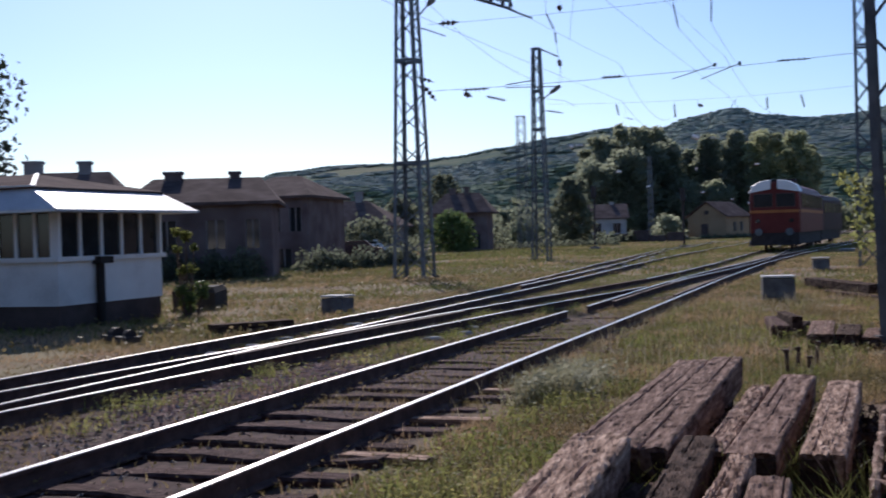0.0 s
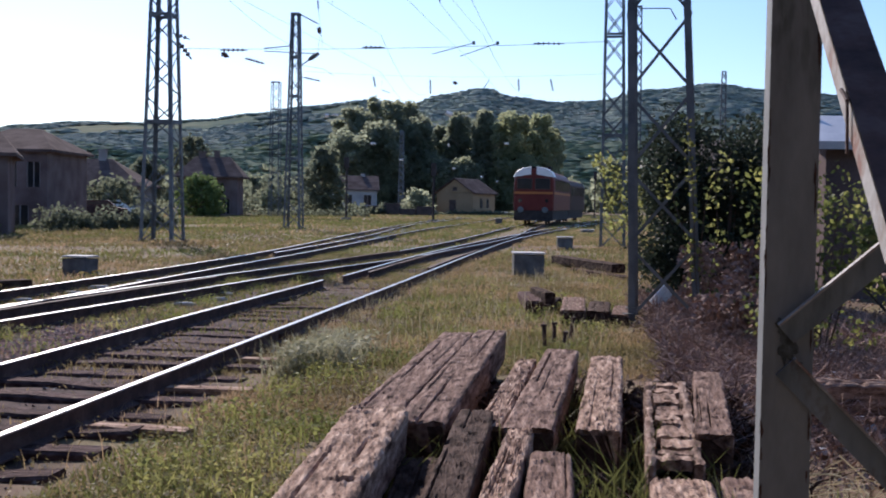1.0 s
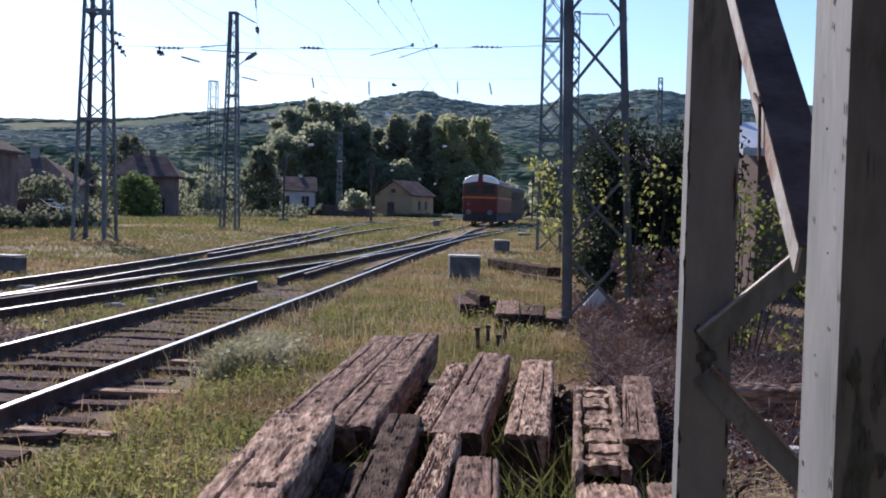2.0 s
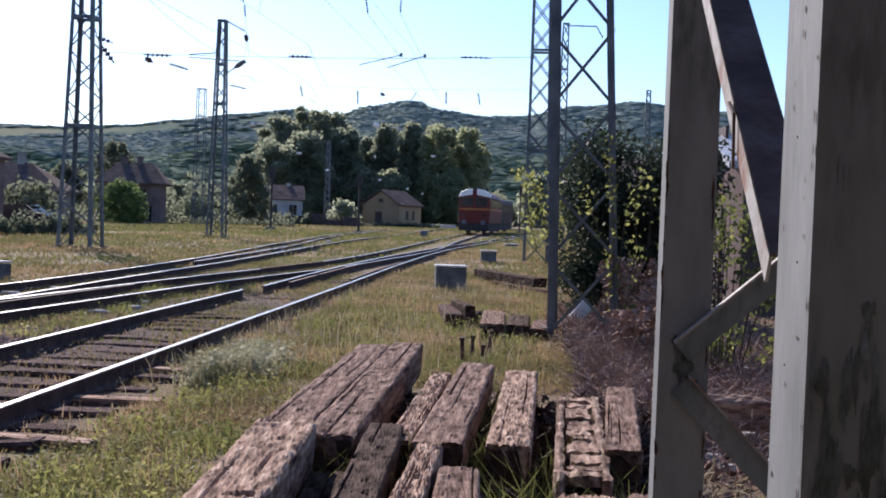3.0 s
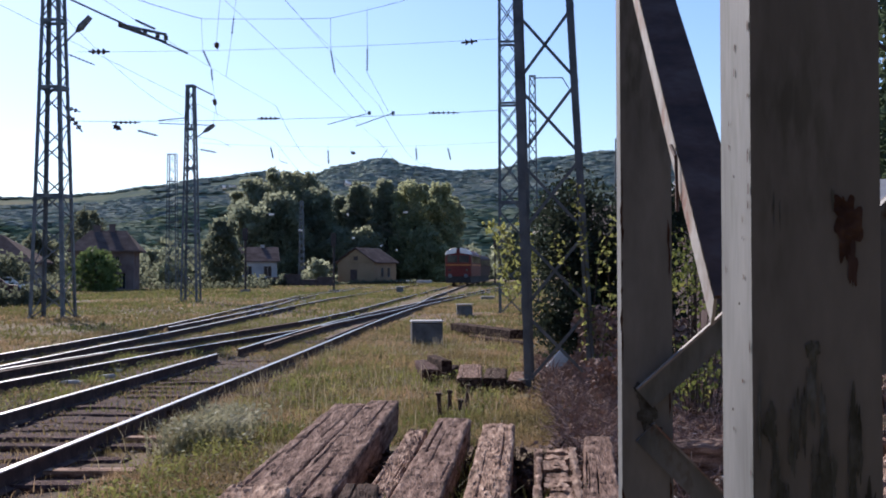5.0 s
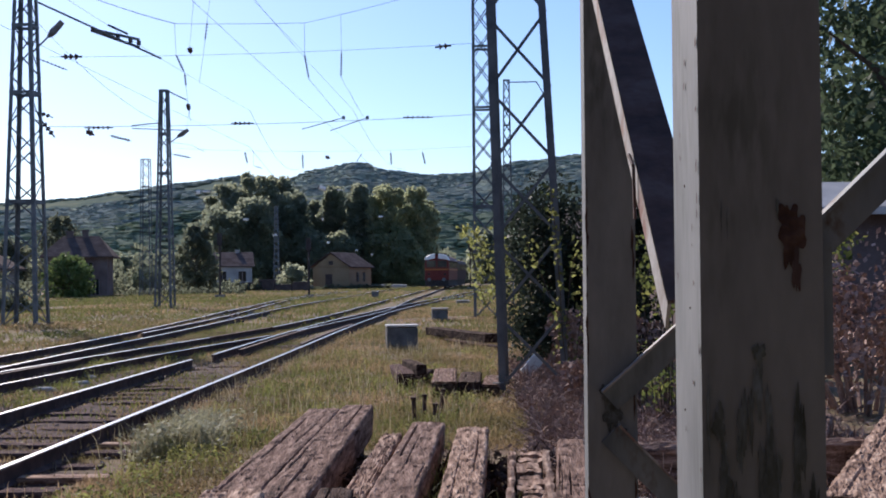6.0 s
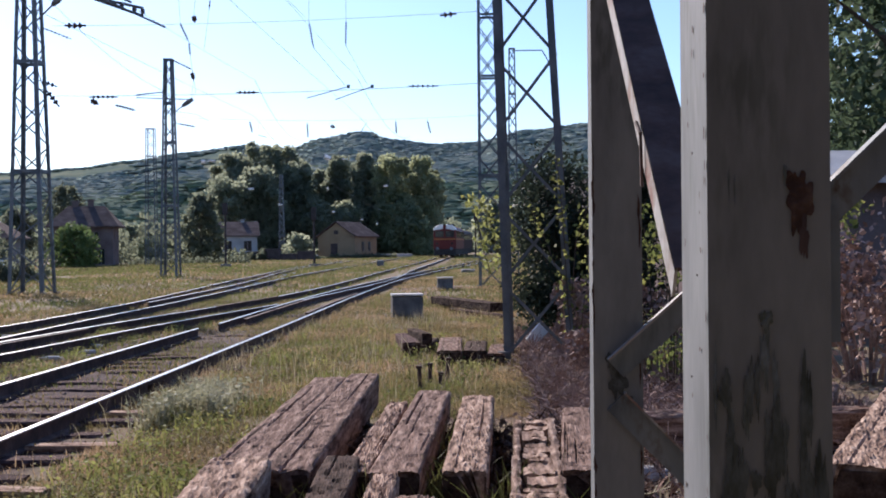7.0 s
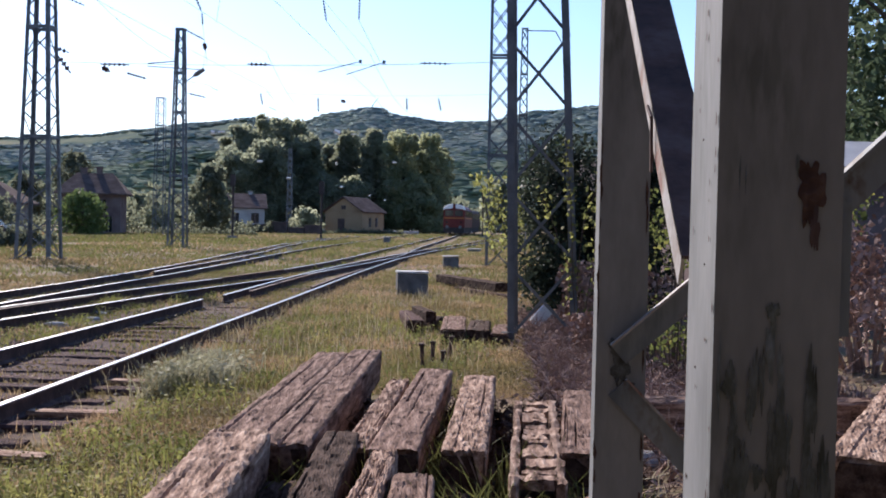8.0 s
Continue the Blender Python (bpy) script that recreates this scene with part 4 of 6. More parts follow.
def sticks(rnd, pts, length, w):
    """Thin bent twigs lying and standing at all angles, three short pieces each."""
    n = len(pts)
    d = rnd.normal(size=(n, 3)) * np.array([1, 1, .55])
    d /= np.linalg.norm(d, axis=1)[:, None]
    ln = length * rnd.uniform(.3, 1.4, n)
    side = np.cross(d, rnd.normal(size=(n, 3)))
    side /= np.linalg.norm(side, axis=1)[:, None]
    side *= (w * rnd.uniform(.6, 1.5, n))[:, None]
    out, p = [], pts - d * (ln / 2)[:, None]
    p[:, 2] = np.abs(p[:, 2])
    for k in range(3):
        bend = d + rnd.normal(size=(n, 3)) * .28
        q = p + bend * (ln / 3)[:, None]
        q[:, 2] = np.abs(q[:, 2])
        out.append(np.stack([p - side, p + side, q + side * .8, q - side * .8], 1))
        p = q
    return np.concatenate(out)


def bed_mask(x, y):
    """Where the grass is thin: track beds, timbers and trodden ground."""
    k = 1.0
    if -5.25 < x < -3.9:
        k = .15 if y < 8.5 else .6
    elif -3.8 < x < -3.2 and y < 13:
        k = .10 if y < 9 else .3
    elif -5.6 < x < -5.3 or -3.8 < x < -3.55:
        k = .4
    elif -9.3 < x < -7.2 and y < 30:
        k = .15 if y < 14 else .5
    elif -7.2 < x < -5.6:
        k = .2 if 8.8 < y < 12.5 else .9
    if -1.85 < x < .7 and 2 < y < 9.6:
        k = .05
    if .3 < x < 3.5 and 3 < y < 20:
        k = min(k, .15)
    if y > 30 and -5.4 < x < -3.7:
        k = .05
    return k


def scatter(rnd, n, x0, x1, y0, y1, power=1.0, patch=.35):
    out = []
    while len(out) < n:
        x = rnd.uniform(x0, x1)
        y = y0 + (y1 - y0) * rnd.uniform() ** power
        k = bed_mask(x, y)
        if patch:
            k *= min(1.0, max(.04, .5 + 1.5 * wobble(x, y, patch, 9) + 1.3 * wobble(x, y, patch * .35, 4)))
        if rnd.uniform() < k:
            out.append((x, y, ground_z(x, y) - .01))
    return np.array(out)


def build_grass():
    rnd = np.random.RandomState(8)
    q = [blades(rnd, scatter(rnd, 30000, -3.75, .6, 2, 14, patch=.9), .075, .004, .9),
         blades(rnd, scatter(rnd, 1800, -3.75, .6, 3, 14, patch=.9), .20, .003, .5),
         blades(rnd, scatter(rnd, 28000, -3.75, 1.5, 10, 30, patch=.9), .10, .007, .9),
         blades(rnd, scatter(rnd, 1500, -3.75, 1.5, 10, 30), .24, .005, .5),
         blades(rnd, scatter(rnd, 34000, -12, -3.5, 4, 34, patch=.9), .08, .006, .9),
         blades(rnd, scatter(rnd, 30000, -30, -9.2, 8, 45), .13, .012, .9),
         blades(rnd, scatter(rnd, 20000, -4, 3, 28, 75), .14, .016, .9),
         blades(rnd, scatter(rnd, 26000, -46, -4, 36, 115), .16, .026, .9),
         blades(rnd, scatter(rnd, 9000, -30, 10, 75, 190), .20, .05, .9)]
    tagged(soup("grass", np.concatenate(q), "blade"), "dry and green meadow grass between and beside the tracks", "grass", kind="stuff")
    q = [blades(rnd, scatter(rnd, 2600, -5.2, -3.9, 12, 36, patch=.8), .07, .008, .8), blades(rnd, scatter(rnd, 9000, -9.2, -5.4, 12, 40, patch=0), .09, .009, .8),
         blades(rnd, scatter(rnd, 20000, -25, -9.4, 14, 60, patch=.3), .12, .015, .9),
         blades(rnd, scatter(rnd, 42000, -46, -4, 36, 115, patch=.12), .16, .026, .9), blades(rnd, scatter(rnd, 22000, -30, 10, 70, 190, patch=.12), .20, .05, .9), blades(rnd, scatter(rnd, 9000, -3.4, 2, 28, 75, patch=.3), .14, .014, .9),
         blades(rnd, scatter(rnd, 15000, -3.2, -.4, 2, 13, patch=.6), .085, .005, .8),
         blades(rnd, scatter(rnd, 9000, -3.4, 0, 10, 30, patch=.6), .11, .008, .8)]
    tagged(soup("grass", np.concatenate(q), "blade_green"), "fresh green grass clumps in the verge", "grass", kind="stuff")
    def flat_leaves(pts, size, h):
        n = len(pts)
        p = pts + np.stack([rnd.normal(0, .03, n), rnd.normal(0, .03, n), rnd.uniform(.0, h, n)], 1)
        a = rnd.normal(size=(n, 3)) * np.array([1, 1, .45])
        a /= np.linalg.norm(a, axis=1)[:, None]
        b = np.cross(a, rnd.normal(size=(n, 3)) * np.array([.4, .4, 1]))
        b /= np.linalg.norm(b, axis=1)[:, None]
        z = size * rnd.uniform(.5, 1.3, n)[:, None]
        return np.stack([p - a * z, p - b * z * .55, p + a * z, p + b * z * .55], 1)
    q = [flat_leaves(scatter(rnd, 22000, -3.7, .3, 2.5, 13, patch=1.3), .014, .09), flat_leaves(scatter(rnd, 12000, -3.6, 1.0, 10, 28, patch=1.3), .022, .12),
         flat_leaves(scatter(rnd, 13000, -11, -3.6, 4, 30, patch=1.3), .02, .09), flat_leaves(scatter(rnd, 9000, -28, -9.5, 12, 50, patch=.5), .05, .2)]
    tagged(soup("weeds", np.concatenate(q), "clover"), "low leafy weeds scattered through the grass", "weeds", kind="stuff")
    q = [blades(rnd, scatter(rnd, 260, -3.66, -3.2, 8, 22, patch=0), .3, .003, .5), blades(rnd, scatter(rnd, 700, -3.2, -.2, 9, 24, patch=.8), .34, .004, .5)]
    tagged(soup("grass", np.concatenate(q), "blade_dry"), "dry pale grass stalks beside the rail", "grass", kind="stuff")
    # leafy clumps standing out of the verge
    c = [(rnd.uniform(-3.0, -1.9), rnd.uniform(4, 10)) for _ in range(46)] + [(rnd.uniform(-3.5, .1), rnd.uniform(10, 24)) for _ in range(60)] + [(rnd.uniform(-7.1, -5.6), rnd.uniform(7, 22)) for _ in range(30)]
    pts = np.concatenate([np.stack([rnd.normal(x, .10, 70), rnd.normal(y, .16, 70), np.zeros(70)], 1) for x, y in c])
    tagged(soup("weeds", np.concatenate([flat_leaves(pts, .019, .15), blades(rnd, pts[::3], .15, .005, .7)]), "weed_leaf"), "bright yellow-green weed clumps in the verge", "weeds", kind="stuff")
    # tufts between the timbers
    pts = []
    for cx, cy, s, n in [(-.42, 5.4, .1, 260), (-.05, 4.9, .12, 300), (-.75, 4.6, .1, 160), (.33, 4.2, .12, 200), (-1.25, 4.7, .1, 140), (-.45, 3.6, .12, 200),
                         (-.2, 4.3, .1, 160), (.6, 3.6, .2, 300), (-.35, 6.4, .06, 120)]:
        n = int(n * .55)
        pts.append(np.stack([rnd.normal(cx, s, n), rnd.normal(cy, s * 2, n), np.full(n, .05)], 1))
    tagged(soup("grass", blades(rnd, np.concatenate(pts), .34, .0055, .8), "blade_green"), "long green grass growing between the timbers", "grass", kind="stuff")
    pts = []
    for cx, cy, s, n in [(-2.98, 9.6, .10, 160), (-2.85, 10.2, .10, 130), (-3.0, 10.7, .09, 120), (-2.66, 9.7, .10, 110), (-2.7, 10.6, .12, 90), (-3.05, 9.2, .08, 70)]:
        pts.append(np.stack([rnd.normal(cx, s, n), rnd.normal(cy, s * 1.6, n), np.zeros(n)], 1))
    tagged(soup("weeds", np.concatenate([flat_leaves(np.repeat(np.concatenate(pts), 4, 0), .026, .26), blades(rnd, np.concatenate(pts), .30, .006, .8)]), "sage"), "pale grey-green weeds beside the track", "weeds", kind="stuff")
    # Splinters coloured dark for both debris and shade between the timbers.
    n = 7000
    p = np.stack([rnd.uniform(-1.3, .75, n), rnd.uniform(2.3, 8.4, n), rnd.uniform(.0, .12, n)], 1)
    tagged(soup('wood_chips', np.concatenate([flat_leaves(p, .045, .08), blades(rnd, p[:1500], .2, .012, 2.5)]), 'timber_dark'), 'rotten wood splinters coloured dark like the shaded gaps between the timbers', 'wood chips', kind='stuff')
    n = 14000
    p = np.stack([rnd.normal(1.7, 1.1, n), 7 + 13 * rnd.uniform(0, 1, n), np.full(n, .01)], 1)
    p = p[p[:, 0] > .15]
    tagged(soup("leaf_litter", flat_leaves(p, .035, .06), "twig"), "brown leaf litter and twigs round the mast feet", "leaf litter", kind="stuff")
    # Dead leaves whose dark colour also stands for the soil's shade.
    n = 16000
    p = np.stack([rnd.uniform(.30, 3.2, n), 5.5 + 13 * rnd.uniform(0, 1, n) ** .8, np.full(n, .005)], 1)
    tagged(soup("leaf_litter", flat_leaves(p, .03, .05), "litter"), "dead leaves coloured dark like the shaded soil round the mast feet and timbers", "leaf litter", kind="stuff")
    n = 7000
    p = np.stack([rnd.uniform(.32, 2.3, n), 6.6 + 7.5 * rnd.uniform(0, 1, n) ** .9, rnd.uniform(.0, .30, n) * rnd.uniform(.2, 1, n)], 1)
    tagged(soup("brushwood", sticks(rnd, p, .28, .0035), "twig"), "tangled thin dry twigs beside the timbers", "brushwood", kind="stuff")
    n = 420
    p = np.stack([rnd.uniform(.55, 1.5, n), rnd.uniform(2.6, 5.2, n), rnd.uniform(.05, .3, n)], 1)
    tagged(soup("grass", sticks(rnd, p, .30, .0028), "blade_dry"), "bleached dry stalks behind the near mast", "grass", kind="stuff")
    n = 9000
    p = np.stack([rnd.uniform(.35, 3.4, n), 5 + 15 * rnd.uniform(0, 1, n) ** .8, np.full(n, .0)], 1)
    tagged(soup("brushwood", np.concatenate([blades(rnd, p[:4500], .3, .006, 1.6), blades(rnd, p[4500:], .16, .014, 2.5)]), "twig"), "dry brown brushwood and stalks round the masts", "brushwood", kind="stuff")


def bush(loc, w, d, h, mat, seed, label, n=3000, leaf=.07, blobs=14, name="bush", low=.15, stem=.03):
    rnd = np.random.RandomState(seed)
    t = thing(name, loc, label, "bush")
    tr = MB()
    cs, rs = [], []
    for i in range(blobs):
        c = np.array([rnd.uniform(-w / 2, w / 2) * .8, rnd.uniform(-d / 2, d / 2) * .8, h * rnd.uniform(low, .88)])
        r = min(w, d, h) * rnd.uniform(.14, .26)
        cs.append(c)
        rs.append([r * 1.3, r * 1.2, r])
        tr.rod((c[0] * .4, c[1] * .4, -.05), c, stem, 5, stem * .35)
    part("stem", tr, "twig" if mat == "twig" else "bark", t)
    soup("foliage", leaf_quads(rnd, np.array(cs), np.array(rs), n, leaf), mat, t)
    return t


def vine_strand(pts, n, seed):
    """One climbing shoot with small bright leaves along it."""
    rnd = np.random.RandomState(seed)
    o = Vector(pts[0])
    t = thing("vine", o, "climbing shoot with small sunlit yellow-green leaves", "vine", "vine shoots on the mast")
    st = MB()
    for p, q in zip(pts, pts[1:]):
        st.rod(Vector(p) - o, Vector(q) - o, .006, 5)
    part("stem", st, "bark", t)
    k = rnd.uniform(0, len(pts) - 1.001, n)
    i = k.astype(int)
    a = np.array(pts)
    c = a[i] + (a[i + 1] - a[i]) * (k - i)[:, None] - np.array(pts[0]) + rnd.normal(size=(n, 3)) * np.array([.06, .05, .06])
    soup("leaves", leaf_quads(rnd, c, np.full((n, 3), .02), n, .042), "leaf_shoot", t)
    return t


def build_bushes():
    bush((1.62, 18.6, 0), 2.5, 2.2, 3.3, "leaf_dark", 1, "dark dense bush behind the lattice mast", 26000, .05, 60)
    for k, (pts, n) in enumerate([([(1.02, 14.5, 0), (.93, 14.5, .8), (.90, 14.5, 1.5), (.86, 14.5, 2.1), (.80, 14.5, 2.7)], 150),
                                  ([(.98, 14.45, .9), (1.04, 14.45, 1.6), (1.18, 14.45, 2.0), (1.36, 14.45, 2.3)], 90),
                                  ([(1.05, 14.4, 0), (1.12, 14.4, .7), (1.2, 14.4, 1.3), (1.16, 14.4, 1.8)], 70),
                                  ([(.8, 14.45, 1.2), (.62, 14.45, 1.7), (.48, 14.45, 2.0)], 60),
                                  ([(-.05, 17.3, 1.1), (-.2, 17.2, 1.6), (-.28, 17.1, 2.1), (-.42, 17.0, 2.35)], 160),
                                  ([(.25, 17.6, 1.0), (.05, 17.4, 1.5), (-.05, 17.3, 1.9), (-.2, 17.2, 2.25)], 190),
                                  ([(.3, 17.7, 1.5), (.2, 17.5, 2.0), (.1, 17.4, 2.4)], 130)]):
        vine_strand(pts, n, 500 + k)
    bush((1.5, 15.6, 0), 1.6, 2.2, 1.1, "twig", 15, "brown dry thicket at the foot of the mast", 3600, .05, 22, "bush", .1, .012)
    bush((1.3, 12.4, 0), 1.1, 1.8, .8, "twig", 16, "brown dry thicket beside the timbers", 2600, .045, 20, "bush", .1, .012)
    bush((1.75, 11.0, 0), 1.2, 1.6, 2.2, "leaf_vine", 5, "leafy vine and dry stems behind the near mast", 1300, .035, 20, "vine", .15, .012)
    bush((1.45, 14.6, 0), .7, .6, .5, "leaf_bright", 6, "low bright green weed at the mast foot", 500, .06, 6, "weed")
    bush((4.2, 12.5, 0), 2.6, 3.0, 1.9, "twig", 7, "dry brown thicket behind the timber pile", 4000, .05, 20)
    bush((4.5, 17.0, 0), 3, 2.0, 2.8, "leaf_vine", 8, "pale green shrub below the shed roof", 1500, .07, 10)
    tree((10.4, 28, 0), 11, 6.0, "leaf_wood", 9, "tall dark conifer behind the shed", 11000, .16, .05)
    tree((11.6, 34, 0), 9, 5.0, "leaf_wood", 10, "green broadleaf tree behind the shed", 6000, .16, .1)


# ---- houses ----
def house(loc, w, d, eave, ridge, wall, roofm, label, rz=0, hip=0.25, chimneys=(), windows=(), over=.35, base=-1.0):
    """A house with its front towards -y and the ridge along x; windows are (x, z, w, h) on the front."""
    t = thing("house", loc, label, "house", "village houses", rz=rz)
    wl = MB()
    holes = [(x, z, ww, hh) for x, z, ww, hh in windows]
    xs = sorted({-w / 2, w / 2, *[x - ww / 2 for x, z, ww, hh in holes], *[x + ww / 2 for x, z, ww, hh in holes]})
    zs = sorted({base, eave, *[z - hh / 2 for x, z, ww, hh in holes], *[z + hh / 2 for x, z, ww, hh in holes]})
    for x0, x1 in zip(xs, xs[1:]):
        for z0, z1 in zip(zs, zs[1:]):
            cx, cz = (x0 + x1) / 2, (z0 + z1) / 2
            if not any(abs(cx - x) < ww / 2 and abs(cz - z) < hh / 2 for x, z, ww, hh in holes):
                wl.box((cx, -d / 2 + .15, cz), (x1 - x0, .3, z1 - z0))
    wl.box((0, d / 2 - .15, (eave + base) / 2), (w, .3, eave - base))
    for s in (-1, 1):
        wl.box((s * (w / 2 - .15), 0, (eave + base) / 2), (.3, d - .6, eave - base))
    if hip < .05:
        for e in (-1, 1):
            x0, x1 = e * (w / 2 - .3), e * w / 2
            tri = [(-d / 2 + .02, eave - .12), (d / 2 - .02, eave - .12), (0, ridge - .22)]
            wl.loft([[(x0, y, z) for y, z in tri], [(x1, y, z) for y, z in tri]])
    part("wall", wl, wall, t)
    if hip < .05:
        part("door", MB().box((-w / 2 - .02, .3, .95), (.06, .95, 2.1)), "plinth", t)
        part("vent", MB().box((-w / 2 - .02, 0, eave + .45), (.06, .6, .5)), "plinth", t)
    W, D, k = w / 2 + over, d / 2 + over, (hip * w if hip > .05 else 0.0)
    r = [(-W, -D, eave - .05), (W, -D, eave - .05), (W, D, eave - .05), (-W, D, eave - .05), (-W + k, 0, ridge), (W - k, 0, ridge)]
    lo = [(x, y, z - .14) for x, y, z in r]
    rf = MB().add(r + lo, [(0, 1, 5, 4), (1, 2, 5), (2, 3, 4, 5), (3, 0, 4), (6, 10, 11, 7), (7, 11, 8), (8, 11, 10, 9), (9, 10, 6),
                           (0, 6, 7, 1), (1, 7, 8, 2), (2, 8, 9, 3), (3, 9, 6, 0)])
    if hip < .05:
        rf = MB().add(r + lo, [(0, 1, 5, 4), (2, 3, 4, 5), (6, 10, 11, 7), (8, 11, 10, 9), (0, 6, 7, 1), (2, 8, 9, 3), (1, 7, 11, 5), (5, 11, 8, 2), (3, 9, 10, 4), (4, 10, 6, 0)])
    ro = part("roof", rf, roofm, t)
    for cx, cy, cz, s in chimneys:
        part("chimney", MB().box((cx, cy, cz), (s, s, 1.2)).box((cx, cy, cz + .62), (s + .14, s + .14, .12)), wall, ro)
    for x, z, ww, hh in windows:
        wi = part("window", MB().box((x, -d / 2 + .06, z + hh / 2 + .03), (ww + .1, .08, .06)).box((x, -d / 2 + .06, z - hh / 2 - .03), (ww + .1, .08, .06))
                  .box((x - ww / 2, -d / 2 + .08, z), (.07, .08, hh)).box((x + ww / 2, -d / 2 + .08, z), (.07, .08, hh)).box((x, -d / 2 + .09, z), (.05, .05, hh)), "greywall", t)
        part("pane", MB().box((x, -d / 2 + .16, z), (ww, .02, hh)), "glass", wi)
    return t


def build_houses():
    house((-33.6, 43, 0), 4.6, 5, 3.6, 4.9, "greywall", "tile_roof", "old grey house with a dark tiled roof and chimneys", 25, .2, [(-1.6, 0, 4.75, .7), (.65, 0, 4.7, .5)], [(-1, 1.8, .9, 1.2), (1, 1.8, .9, 1.2)])
    house((-27.2, 44, 0), 5.8, 6, 3.3, 4.4, "brickwall", "tile_roof", "old brick house with a patched tiled roof and chimneys", 25, .16, [(-1.45, 0, 4.02, .7), (1.2, 0, 3.98, .42)], [(-1.4, 1.9, .8, 1.2), (.6, 1.9, .8, 1.2), (2.1, 1.9, .6, 1.2)])
    house((-31.5, 60, -.5), 4.6, 7, 4.55, 5.75, "brickwall", "tile_roof", "two-storey brick house with a hipped roof", 8, .40, [], [(-1.5, 3.2, .9, 1.3), (.3, 3.2, .9, 1.3), (1.6, 3.2, .7, 1.3), (-1.5, 1.0, .9, 1.2), (.9, 1.0, .9, 1.2)])
    house((-42.6, 93, 0), 9, 7, 2.6, 4.8, "greywall", "tile_roof", "low grey house with a wide tiled roof", 10, .36, [(1, 0, 4.9, .6)], [(-2, 1.5, 1, 1.2), (1, 1.5, 1, 1.2), (3, 1.5, 1, 1.2)], .5)
    house((-37.8, 110, 0), 5.3, 6, 3.8, 5.7, "brickwall", "tile_roof", "brick house with a tiled hip roof beyond the meadow", 12, .3, [(-1.0, 0, 5.5, .6), (.4, 0, 5.6, .5)], [(-1.5, 2.6, .8, 1.1), (1, 2.6, .8, 1.1), (1.6, .9, .7, 1.4)], .6)
    house((-33.6, 152, 0), 7.4, 7, 3.2, 5.0, "palewall", "tile_roof", "pale grey house below tall trees", 14, .02, [(2, 0, 4.6, .5)], [(-2.5, 1.8, 1, 1.3), (0, 1.8, 1, 1.3), (2.5, 1.8, 1, 1.3)])
    house((-18.3, 156, 0), 7.5, 5.2, 3.0, 4.9, "ochrewall", "tile_roof", "small ochre house with a tiled gable roof", 73, .02, [], [(-1, 1.6, .9, 1.2), (1.2, 1.6, .9, 1.2)])
    sh = thing("low_shed", (-25.5, 140, 0), "long low dark timber stack before the pale house", "timber stack", rz=4)
    for k in range(5):
        part("stack", MB().box((-4 + 2.0 * k, 0, .35 + .16 * (k % 3)), (1.9, 1.6, .9 + .32 * (k % 3))), "plinth", sh)
    house((6.5, 22.3, 0), 6.0, 3.5, 2.8, 3.35, "brickwall", "sheet_roof", "low brick shed with a pale sheet roof", 3, .02, [], [])
    house((5.4, 46, 0), 6, 7, 2.9, 4.2, "plinth", "plinth", "dark weathered house behind bushes", -8, .1, [], [(-1, 1.8, 1, 1.2)])


